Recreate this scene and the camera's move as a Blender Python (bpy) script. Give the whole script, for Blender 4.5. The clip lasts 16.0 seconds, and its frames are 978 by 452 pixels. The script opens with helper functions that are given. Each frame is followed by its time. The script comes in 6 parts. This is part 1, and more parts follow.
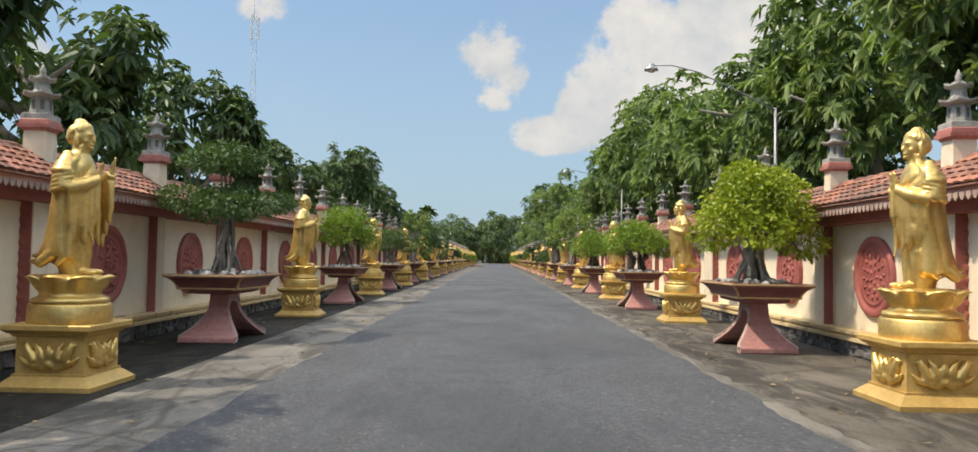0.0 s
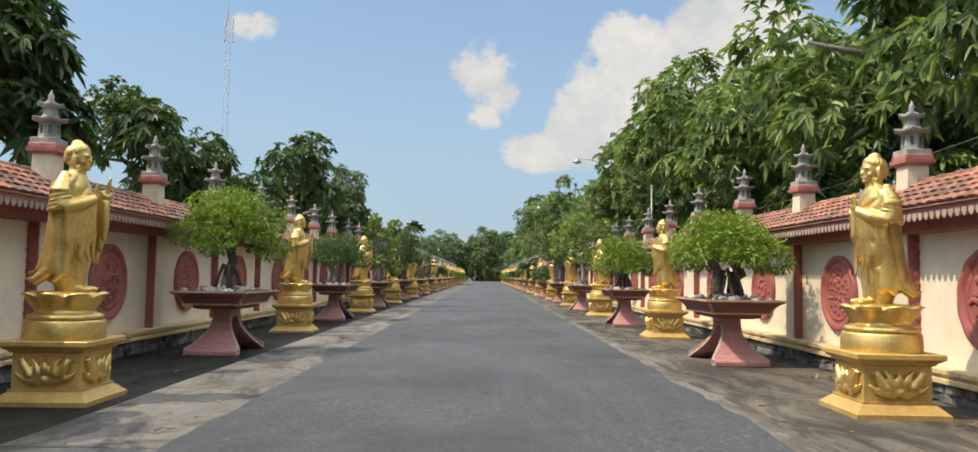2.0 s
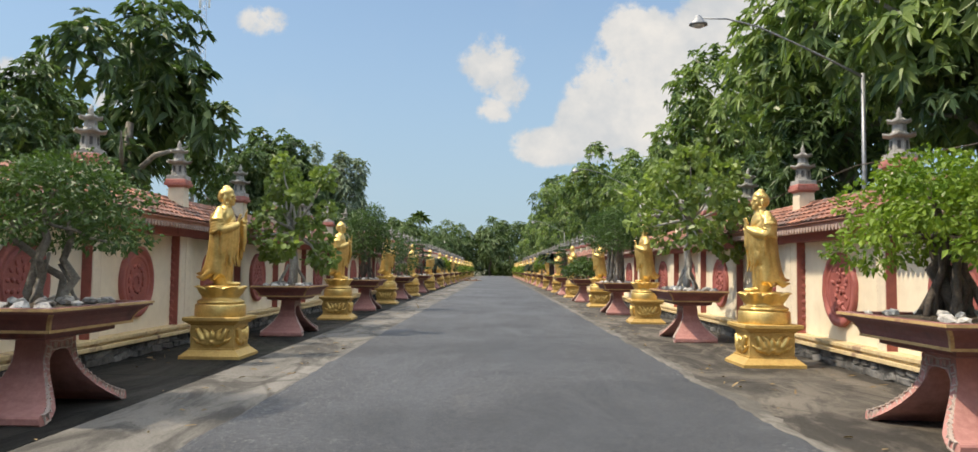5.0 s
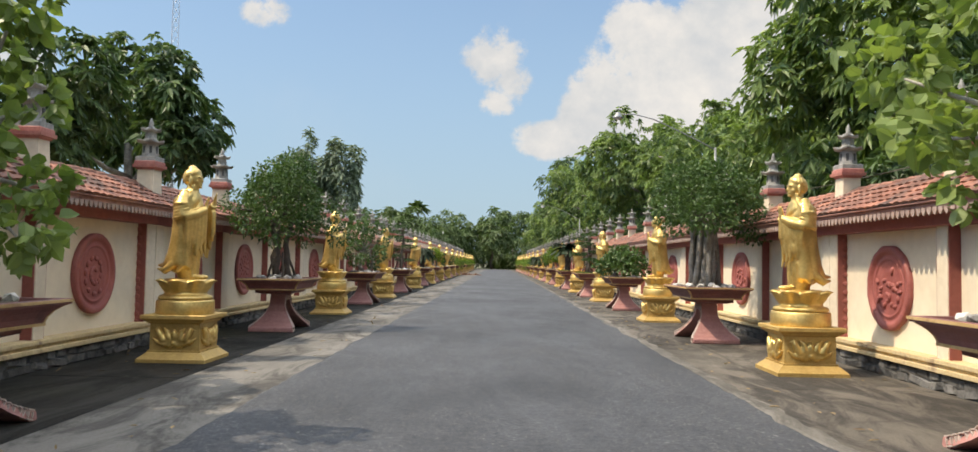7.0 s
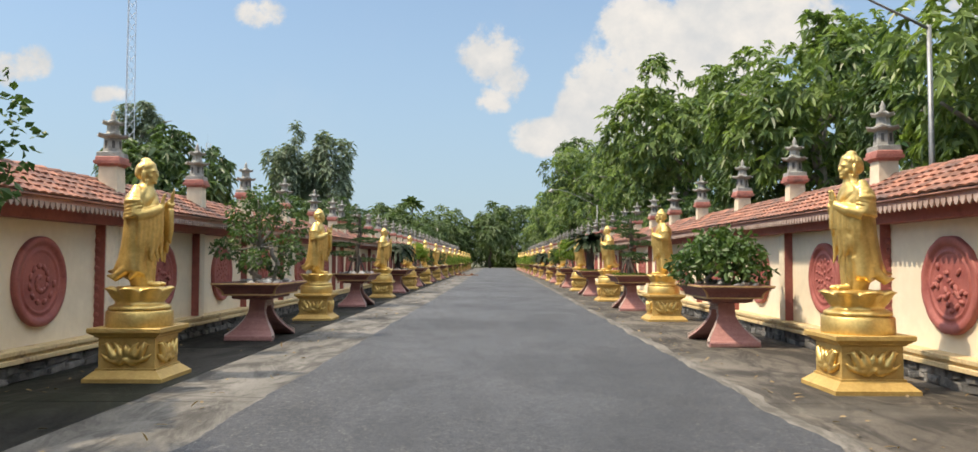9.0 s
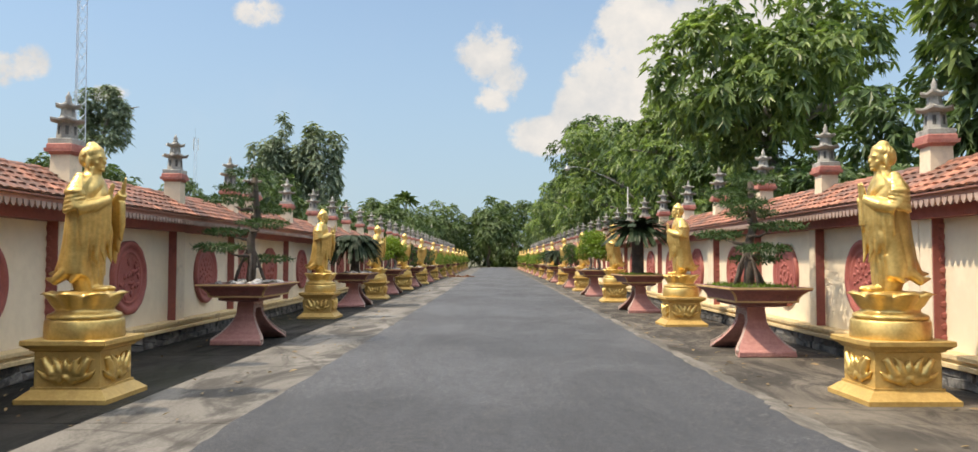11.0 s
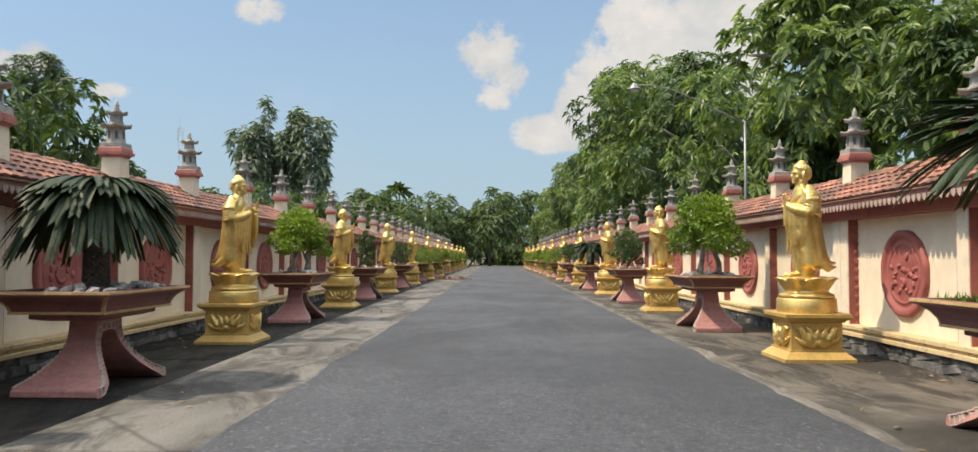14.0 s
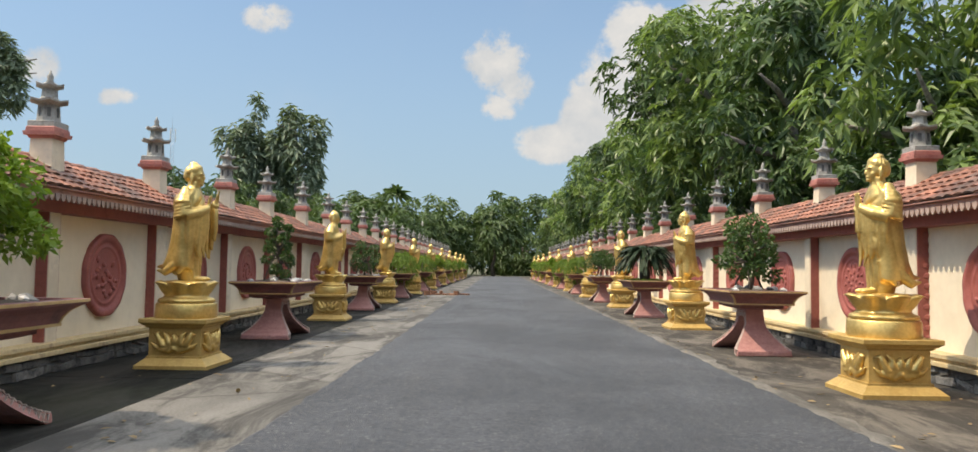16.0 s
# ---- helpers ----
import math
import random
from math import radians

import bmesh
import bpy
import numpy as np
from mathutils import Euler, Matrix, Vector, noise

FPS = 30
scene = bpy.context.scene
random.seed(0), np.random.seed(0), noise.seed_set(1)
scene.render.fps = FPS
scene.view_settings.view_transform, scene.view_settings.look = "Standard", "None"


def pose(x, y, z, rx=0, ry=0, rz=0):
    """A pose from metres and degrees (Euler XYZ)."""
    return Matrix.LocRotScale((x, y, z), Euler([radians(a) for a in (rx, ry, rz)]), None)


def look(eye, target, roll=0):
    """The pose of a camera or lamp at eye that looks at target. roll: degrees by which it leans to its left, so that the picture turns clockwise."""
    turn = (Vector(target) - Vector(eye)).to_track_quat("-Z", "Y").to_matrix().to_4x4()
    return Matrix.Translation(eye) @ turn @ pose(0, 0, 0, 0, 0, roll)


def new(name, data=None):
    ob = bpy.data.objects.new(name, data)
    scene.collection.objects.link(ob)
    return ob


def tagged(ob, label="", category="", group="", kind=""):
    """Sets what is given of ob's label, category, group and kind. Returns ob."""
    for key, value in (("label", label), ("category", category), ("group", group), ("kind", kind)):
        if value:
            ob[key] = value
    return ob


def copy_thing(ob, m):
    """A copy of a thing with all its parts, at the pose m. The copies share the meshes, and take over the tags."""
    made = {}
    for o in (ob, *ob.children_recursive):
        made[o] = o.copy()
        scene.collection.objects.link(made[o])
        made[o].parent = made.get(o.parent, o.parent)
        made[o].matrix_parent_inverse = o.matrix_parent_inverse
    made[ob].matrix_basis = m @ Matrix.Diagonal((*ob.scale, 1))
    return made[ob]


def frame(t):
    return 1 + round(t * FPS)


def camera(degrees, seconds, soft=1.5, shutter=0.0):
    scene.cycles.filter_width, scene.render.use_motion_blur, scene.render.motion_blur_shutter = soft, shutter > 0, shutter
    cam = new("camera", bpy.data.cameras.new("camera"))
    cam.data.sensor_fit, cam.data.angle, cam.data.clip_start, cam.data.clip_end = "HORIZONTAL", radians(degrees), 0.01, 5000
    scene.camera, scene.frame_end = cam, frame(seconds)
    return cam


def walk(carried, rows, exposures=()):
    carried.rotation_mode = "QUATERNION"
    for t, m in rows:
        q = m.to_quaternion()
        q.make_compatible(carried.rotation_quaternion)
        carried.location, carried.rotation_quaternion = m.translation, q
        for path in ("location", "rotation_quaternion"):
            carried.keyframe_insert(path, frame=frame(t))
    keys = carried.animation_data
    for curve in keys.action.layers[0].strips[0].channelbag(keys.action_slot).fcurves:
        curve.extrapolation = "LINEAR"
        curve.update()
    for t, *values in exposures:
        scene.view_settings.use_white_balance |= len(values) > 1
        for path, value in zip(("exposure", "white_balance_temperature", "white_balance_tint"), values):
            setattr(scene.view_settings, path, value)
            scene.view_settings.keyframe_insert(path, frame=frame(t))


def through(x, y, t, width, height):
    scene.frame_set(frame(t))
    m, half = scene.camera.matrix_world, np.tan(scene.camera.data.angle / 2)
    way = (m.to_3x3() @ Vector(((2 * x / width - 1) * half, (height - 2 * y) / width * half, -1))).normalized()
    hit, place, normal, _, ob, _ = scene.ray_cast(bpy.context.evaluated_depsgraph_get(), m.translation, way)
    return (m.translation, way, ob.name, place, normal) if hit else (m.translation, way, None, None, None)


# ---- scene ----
cam = camera(63.8, 16.0)
PATH = [
    (0, (0.391, 0.279, 1.155), (0.379, 2.278, 1.237), 0.9),
    (0.5, (0.412, 2.193, 1.163), (0.397, 4.191, 1.257), 0.6),
    (1, (0.438, 4.162, 1.154), (0.431, 6.159, 1.269), 0.5),
    (1.5, (0.449, 6.192, 1.162), (0.452, 8.188, 1.289), 0.8),
    (2, (0.437, 8.291, 1.155), (0.449, 10.287, 1.282), 0.9),
    (2.5, (0.418, 10.451, 1.155), (0.428, 12.447, 1.275), 0.7),
    (3, (0.42, 12.63, 1.172), (0.423, 14.626, 1.286), 0.6),
    (3.5, (0.433, 14.838, 1.199), (0.424, 16.834, 1.315), 0.3),
    (4, (0.431, 17.107, 1.214), (0.416, 19.103, 1.331), 0.4),
    (6.5, (0.41, 28.687, 1.210), (0.403, 30.685, 1.305), 1.0),
    (7, (0.424, 31.043, 1.215), (0.406, 33.041, 1.308), 1.0),
    (7.5, (0.45, 33.452, 1.218), (0.421, 35.45, 1.310), 0.6),
    (8, (0.484, 35.847, 1.223), (0.462, 37.845, 1.314), 0.1),
    (10.5, (0.423, 47.659, 1.250), (0.418, 49.657, 1.335), 0.3),
    (11, (0.431, 49.983, 1.245), (0.42, 51.981, 1.330), 0.0),
    (11.5, (0.447, 52.242, 1.241), (0.431, 54.241, 1.322), -0.4),
    (12, (0.451, 54.534, 1.220), (0.433, 56.532, 1.295), -0.5),
    (12.5, (0.453, 56.849, 1.203), (0.436, 58.847, 1.278), -0.5),
    (13, (0.43, 59.19, 1.193), (0.415, 61.189, 1.265), -0.4),
    (13.5, (0.395, 61.568, 1.183), (0.381, 63.567, 1.255), -0.3),
    (14, (0.354, 63.963, 1.175), (0.339, 65.961, 1.255), 0.1),
    (14.5, (0.324, 66.346, 1.183), (0.307, 68.344, 1.274), 0.2),
    (15, (0.304, 68.743, 1.184), (0.286, 70.74, 1.283), 0.4),
    (15.5, (0.285, 71.134, 1.179), (0.267, 73.131, 1.283), 0.5),
    (16, (0.26, 73.563, 1.163), (0.236, 75.56, 1.267), 0.8),
]
EXPOSURES = [(0, 1.31, 7700, 11.5), (4, 1.33, 7700, 11.5), (7, 1.36, 7700, 12), (10.5, 1.46, 8000, 12.5), (11.5, 1.43, 8000, 13), (12.5, 1.50, 8050, 13),
             (13.5, 1.29, 7850, 12), (14.5, 1.31, 7850, 12), (15.5, 1.24, 7700, 11.5), (16, 1.29, 7700, 11.5)]
walk(cam, [(t, look(eye, target, roll)) for t, eye, target, roll in PATH], EXPOSURES)

# ---------------------------------------------------------------- world, sun
SUN_DIR = Vector((-0.565, -0.12, 0.82)).normalized()
world = bpy.data.worlds.new("sky")
scene.world = world
world.use_nodes = True


class Graph:
    """Short-hand for building node trees."""

    def __init__(self, tree):
        self.tree = tree

    def link(self, a, b):
        self.tree.links.new(a, b)

    def put(self, socket, value):
        if isinstance(value, bpy.types.NodeSocket):
            self.link(value, socket)
        else:
            socket.default_value = value

    def math(self, op, a, b=0.0, clamp=False):
        n = self.tree.nodes.new("ShaderNodeMath")
        n.operation, n.use_clamp = op, clamp
        self.put(n.inputs[0], a)
        self.put(n.inputs[1], b)
        return n.outputs[0]

    def noise(self, vector, scale, detail=3.0, rough=0.55, distortion=0.0):
        n = self.tree.nodes.new("ShaderNodeTexNoise")
        n.inputs["Scale"].default_value = scale
        n.inputs["Detail"].default_value = detail
        n.inputs["Roughness"].default_value = rough
        n.inputs["Distortion"].default_value = distortion
        if vector is not None:
            self.link(vector, n.inputs["Vector"])
        return n.outputs[0]

    def ramp(self, fac, low, high, a=0.0, b=1.0):
        n = self.tree.nodes.new("ShaderNodeMapRange")
        n.interpolation_type = "SMOOTHSTEP"
        self.put(n.inputs[0], fac)
        for i, v in enumerate((low, high, a, b)):
            n.inputs[i + 1].default_value = v
        return n.outputs[0]

    def mix(self, fac, a, b, blend="MIX"):
        n = self.tree.nodes.new("ShaderNodeMix")
        n.data_type, n.blend_type = "RGBA", blend
        self.put(n.inputs[0], fac)
        for sock, v in ((n.inputs[6], a), (n.inputs[7], b)):
            self.put(sock, v if isinstance(v, bpy.types.NodeSocket) else (*v, 1))
        return n.outputs[2]


g = Graph(world.node_tree)
sky = world.node_tree.nodes.new("ShaderNodeTexSky")
sky.sky_type = "NISHITA"
sky.sun_disc = False
sky.sun_elevation = math.asin(SUN_DIR.z)
sky.sun_rotation = math.atan2(SUN_DIR.x, SUN_DIR.y)
sky.air_density, sky.dust_density, sky.ozone_density = 1.0, 0.6, 1.5
SKY = 0.125
# cumulus clouds: soft ellipses in the plane of the horizon ahead, broken up by noise
coord = world.node_tree.nodes.new("ShaderNodeTexCoord")
sep = world.node_tree.nodes.new("ShaderNodeSeparateXYZ")
g.link(coord.outputs["Generated"], sep.inputs[0])
ahead = g.math("MAXIMUM", sep.outputs[1], 0.02)
cu, cv = g.math("DIVIDE", sep.outputs[0], ahead), g.math("DIVIDE", sep.outputs[2], ahead)
comb = world.node_tree.nodes.new("ShaderNodeCombineXYZ")
g.link(cu, comb.inputs[0])
g.link(cv, comb.inputs[1])
CLOUDS = [  # across, up, half width, half height, strength
    (0.235, 0.235, 0.115, 0.090, 1.0), (0.165, 0.205, 0.072, 0.066, 1.0), (0.185, 0.295, 0.050, 0.050, 0.85),
    (0.07, 0.158, 0.050, 0.026, 0.95), (0.125, 0.180, 0.050, 0.040, 0.95), (0.33, 0.31, 0.11, 0.060, 0.95), (0.30, 0.22, 0.08, 0.09, 1.0),
    (-0.003, 0.265, 0.040, 0.036, 0.62), (-0.004, 0.204, 0.023, 0.018, 0.62), (0.018, 0.235, 0.03, 0.03, 0.5),
    (-0.305, 0.318, 0.034, 0.019, 0.42), (-0.615, 0.250, 0.038, 0.026, 0.6), (-0.495, 0.214, 0.028, 0.012, 0.45),
    (0.75, 0.32, 0.2, 0.07, 0.7), (-1.3, 0.4, 0.25, 0.08, 0.7)]
mask = None
for across, up, w, h, strength in CLOUDS:
    dx = g.math("DIVIDE", g.math("SUBTRACT", cu, across), w)
    dy = g.math("DIVIDE", g.math("SUBTRACT", cv, up), h)
    r2 = g.math("ADD", g.math("MULTIPLY", dx, dx), g.math("MULTIPLY", dy, dy))
    m = g.math("MULTIPLY", g.math("SUBTRACT", 1.35, r2), strength)
    mask = m if mask is None else g.math("MAXIMUM", mask, m)
big = g.noise(comb.outputs[0], 15.0, 8.0, 0.66)
fine = g.noise(comb.outputs[0], 9.0, 5.0, 0.6)
edge = g.math("ADD", mask, g.math("MULTIPLY", g.math("SUBTRACT", big, 0.5), 3.0))
cover = g.math("MULTIPLY", g.ramp(edge, 0.06, 0.62), g.ramp(mask, -0.6, 0.3))
veil = g.math("MULTIPLY", g.ramp(g.noise(comb.outputs[0], 4.0, 4.0, 0.6), 0.5, 0.8), 0.10)
cover = g.math("MULTIPLY", g.math("MAXIMUM", cover, veil), g.ramp(sep.outputs[1], 0.02, 0.2))
# unseen cumulus added above the camera's view, to fill the shade
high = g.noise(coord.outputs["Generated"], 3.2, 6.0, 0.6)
fill_clouds = g.math("MULTIPLY", g.ramp(high, 0.40, 0.52), g.ramp(sep.outputs[2], 0.44, 0.56))
cover = g.math("MAXIMUM", cover, fill_clouds)
# cloud glow climbs to 2.8 times out of view, as added fill light
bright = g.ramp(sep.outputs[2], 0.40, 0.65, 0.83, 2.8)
light = g.math("ADD", g.math("MULTIPLY", g.ramp(fine, 0.32, 0.66), 0.6), g.math("MULTIPLY", g.ramp(edge, 0.3, 1.9), 0.4))
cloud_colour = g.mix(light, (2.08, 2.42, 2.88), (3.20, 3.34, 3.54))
haze = g.ramp(sep.outputs[2], 0.0, 0.42, 0.85, 0.30)
blue = g.mix(1.0, sky.outputs[0], (0.57, 0.70, 0.80), "MULTIPLY")
blue = g.mix(haze, blue, (1.33, 2.00, 2.82))
paler = world.node_tree.nodes.new("ShaderNodeCombineColor")
# sky dimmed low down, raised above the view as added fill light
lift = g.ramp(sep.outputs[2], 0.36, 0.62, 0.83, 1.75)
for k in range(3):
    g.link(lift, paler.inputs[k])
blue = g.mix(1.0, blue, paler.outputs[0], "MULTIPLY")
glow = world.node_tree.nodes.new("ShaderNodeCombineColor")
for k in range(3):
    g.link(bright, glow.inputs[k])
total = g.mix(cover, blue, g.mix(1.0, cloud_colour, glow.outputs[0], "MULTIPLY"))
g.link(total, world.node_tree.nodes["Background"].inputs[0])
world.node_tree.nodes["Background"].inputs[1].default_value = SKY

sun = new("sun", bpy.data.lights.new("sun", "SUN"))
sun.data.energy, sun.data.angle, sun.data.color = 1.85, radians(0.6), (1, 0.93, 0.82)
sun.matrix_world = look((0, 0, 0), -SUN_DIR)


# ---------------------------------------------------------------- materials
def surface(name, low, high, scale=2.0, rough=(0.6, 0.85), metal=0.0, bump=0.15, bump_scale=30.0, stain=None, stain_scale=0.7,
            stain_at=(0.52, 0.7), per_object=0.0, pieces=False, local=False, specular=0.5):
    """A surface with two colours mixed by noise, an optional stain at a larger scale, and fine relief."""
    m = bpy.data.materials.new(name)
    m.use_nodes = True
    q = Graph(m.node_tree)
    shader = m.node_tree.nodes["Principled BSDF"]
    if local:
        where = m.node_tree.nodes.new("ShaderNodeTexCoord").outputs["Object"]
    else:
        where = m.node_tree.nodes.new("ShaderNodeNewGeometry").outputs["Position"]
    n1 = q.noise(where, scale, 6.0, 0.65)
    n2 = q.noise(where, scale * 9, 4.0, 0.6)
    both = q.math("ADD", q.math("MULTIPLY", n1, 0.65), q.math("MULTIPLY", n2, 0.35))
    colour = q.mix(q.ramp(both, 0.36, 0.64), low, high)
    if stain:
        s = q.noise(where, stain_scale, 7.0, 0.68)
        colour = q.mix(q.ramp(s, *stain_at), colour, stain)
    if per_object:
        rnd = m.node_tree.nodes.new("ShaderNodeObjectInfo").outputs["Random"]
        if pieces:
            island = m.node_tree.nodes.new("ShaderNodeNewGeometry").outputs["Random Per Island"]
            rnd = q.math("FRACT", q.math("ADD", rnd, island))
        value = q.ramp(rnd, 0.0, 1.0, 1 - per_object, 1 + per_object)
        comb = m.node_tree.nodes.new("ShaderNodeCombineColor")
        for i in range(3):
            q.link(value, comb.inputs[i])
        colour = q.mix(1.0, colour, comb.outputs[0], "MULTIPLY")
    q.link(colour, shader.inputs["Base Color"])
    q.link(q.ramp(n1, 0.3, 0.7, *rough), shader.inputs["Roughness"])
    shader.inputs["Metallic"].default_value = metal
    shader.inputs["Specular IOR Level"].default_value = specular
    if bump:
        b = m.node_tree.nodes.new("ShaderNodeBump")
        b.inputs["Strength"].default_value = bump
        b.inputs["Distance"].default_value = 0.02
        q.link(q.noise(where, bump_scale, 5.0, 0.65), b.inputs["Height"])
        q.link(b.outputs[0], shader.inputs["Normal"])
    return m


def leaf_material(name, dark, light, gloss=0.42, through=0.3):
    m = bpy.data.materials.new(name)
    m.use_nodes = True
    q = Graph(m.node_tree)
    tree = m.node_tree
    shader = tree.nodes["Principled BSDF"]
    geo = tree.nodes.new("ShaderNodeNewGeometry")
    n = q.noise(geo.outputs["Position"], 0.9, 3.0)
    fac = q.math("ADD", q.math("MULTIPLY", geo.outputs["Random Per Island"], 0.7), q.math("MULTIPLY", q.ramp(n, 0.35, 0.65), 0.45), True)
    colour = q.mix(fac, dark, light)
    q.link(colour, shader.inputs["Base Color"])
    shader.inputs["Roughness"].default_value = gloss
    shader.inputs["Specular IOR Level"].default_value = 0.32
    tr = tree.nodes.new("ShaderNodeBsdfTranslucent")
    q.link(q.mix(1.0, colour, (1.4, 1.5, 0.7), "MULTIPLY"), tr.inputs[0])
    mixer = tree.nodes.new("ShaderNodeMixShader")
    mixer.inputs[0].default_value = through
    q.link(shader.outputs[0], mixer.inputs[1])
    q.link(tr.outputs[0], mixer.inputs[2])
    q.link(mixer.outputs[0], tree.nodes["Material Output"].inputs[0])
    return m


GOLD = surface("gold_paint", (0.56, 0.37, 0.12), (0.78, 0.56, 0.21), 3.0, (0.30, 0.44), 0.72, 0.10, 60, stain=(0.42, 0.25, 0.05), stain_scale=2.5, stain_at=(0.60, 0.85), local=True)
GOLD_DULL = surface("gold_paint_pedestal", (0.45, 0.29, 0.09), (0.59, 0.40, 0.14), 3.0, (0.46, 0.64), 0.30, 0.20, 40, stain=(0.33, 0.20, 0.06), stain_scale=2.0, stain_at=(0.55, 0.8), per_object=0.08, local=True)
CREAM = surface("cream_render", (0.69, 0.60, 0.455), (0.785, 0.69, 0.53), 0.8, (0.8, 0.95), 0, 0.12, 45, stain=(0.56, 0.47, 0.34), stain_scale=0.9, stain_at=(0.58, 0.8))
CREAM_POST = surface("cream_post_render", (0.62, 0.53, 0.40), (0.74, 0.64, 0.49), 1.5, (0.8, 0.95), 0, 0.15, 45, stain=(0.34, 0.30, 0.25), stain_scale=3.0, stain_at=(0.55, 0.8))
RED = surface("red_oxide_paint", (0.25, 0.072, 0.062), (0.34, 0.105, 0.088), 2.0, (0.55, 0.75), 0, 0.14, 40, stain=(0.19, 0.06, 0.055), stain_scale=2.0)
RED_RELIEF = surface("red_relief_paint", (0.28, 0.078, 0.068), (0.38, 0.118, 0.10), 5.0, (0.5, 0.7), 0, 0.25, 28, stain=(0.25, 0.06, 0.055), stain_scale=4.0)
CAP_RED = surface("faded_red_paint", (0.36, 0.12, 0.10), (0.50, 0.22, 0.18), 4.0, (0.6, 0.8), 0, 0.14, 40, stain=(0.22, 0.11, 0.095), stain_scale=5.0)
FASCIA = surface("pink_fascia", (0.42, 0.20, 0.16), (0.52, 0.29, 0.23), 2.0, (0.7, 0.9), 0, 0.12, 40, stain=(0.30, 0.15, 0.13), stain_scale=2.0)
SCALLOP = surface("pink_scallop", (0.31, 0.215, 0.185), (0.44, 0.33, 0.285), 3.0, (0.7, 0.9), 0, 0.1, 40)
TILE = surface("terracotta_tile", (0.20, 0.076, 0.048), (0.34, 0.145, 0.092), 2.2, (0.65, 0.85), 0, 0.18, 45, stain=(0.115, 0.068, 0.055), stain_scale=1.8, stain_at=(0.43, 0.64), per_object=0.35, pieces=True)
STONE_GREY = surface("grey_stone", (0.24, 0.235, 0.22), (0.40, 0.39, 0.36), 5.0, (0.75, 0.92), 0, 0.25, 40, stain=(0.12, 0.12, 0.11), stain_scale=6.0, stain_at=(0.5, 0.75))
RUBBLE = surface("dark_rubble_stone", (0.070, 0.072, 0.072), (0.185, 0.180, 0.170), 5.0, (0.6, 0.85), 0, 0.35, 30, stain=(0.040, 0.041, 0.041), stain_scale=3.5, stain_at=(0.46, 0.62), per_object=0.4, pieces=True)
MORTAR = surface("dark_mortar", (0.07, 0.07, 0.07), (0.13, 0.13, 0.125), 6.0, (0.8, 0.95), 0, 0.3, 40)
MOULD = surface("yellow_moulding", (0.50, 0.38, 0.20), (0.66, 0.53, 0.31), 3.0, (0.7, 0.9), 0, 0.15, 50, stain=(0.22, 0.13, 0.09), stain_scale=3.0, stain_at=(0.5, 0.72))
PLANTER = surface("maroon_planter", (0.17, 0.062, 0.058), (0.24, 0.095, 0.085), 2.5, (0.55, 0.75), 0, 0.18, 35, stain=(0.12, 0.05, 0.05), stain_scale=2.2, local=True, per_object=0.12)
PLANTER_FOOT = surface("pink_planter_foot", (0.33, 0.15, 0.135), (0.46, 0.235, 0.21), 2.5, (0.6, 0.8), 0, 0.22, 35, stain=(0.25, 0.11, 0.10), stain_scale=2.6, stain_at=(0.5, 0.75), local=True, per_object=0.12)
RIM_LINE = surface("ochre_rim_line", (0.42, 0.27, 0.11), (0.56, 0.38, 0.18), 4.0, (0.6, 0.8), 0, 0.15, 40, stain=(0.28, 0.13, 0.09), stain_scale=3.0, local=True)
TRIM_PALE = surface("pale_meander_trim", (0.40, 0.32, 0.28), (0.55, 0.46, 0.41), 5.0, (0.7, 0.9), 0, 0.2, 40, local=True)
SOIL = surface("planter_soil", (0.06, 0.045, 0.03), (0.12, 0.09, 0.06), 8.0, (0.9, 1.0), 0, 0.6, 60)
PEBBLE = surface("pale_pebble", (0.24, 0.23, 0.22), (0.52, 0.50, 0.47), 6.0, (0.6, 0.85), 0, 0.3, 40, per_object=0.4, pieces=True)
BARK = surface("grey_bark", (0.14, 0.125, 0.105), (0.30, 0.28, 0.25), 7.0, (0.8, 0.95), 0, 0.5, 28, stain=(0.08, 0.07, 0.06), stain_scale=5.0)
BARK_PALE = surface("pale_bark", (0.26, 0.245, 0.22), (0.48, 0.46, 0.42), 7.0, (0.8, 0.95), 0, 0.4, 28, stain=(0.14, 0.13, 0.11), stain_scale=5.0)
BARK_DARK = surface("dark_bark", (0.055, 0.045, 0.038), (0.13, 0.105, 0.085), 7.0, (0.85, 0.97), 0, 0.6, 25)
METAL = surface("galvanised_steel", (0.20, 0.21, 0.22), (0.30, 0.31, 0.32), 5.0, (0.4, 0.55), 0.6, 0.05, 60)
TOWER_PAINT = surface("tower_paint", (0.42, 0.48, 0.58), (0.55, 0.60, 0.68), 0.3, (0.5, 0.7), 0.2, 0)
WHITE_PAINT = surface("white_paint", (0.62, 0.62, 0.60), (0.75, 0.75, 0.73), 3.0, (0.6, 0.8), 0, 0.1, 40)
BRICK = surface("brown_brick", (0.16, 0.075, 0.045), (0.27, 0.13, 0.08), 6.0, (0.8, 0.95), 0, 0.3, 40, per_object=0.3)
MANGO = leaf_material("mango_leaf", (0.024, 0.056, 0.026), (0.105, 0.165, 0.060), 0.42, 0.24)
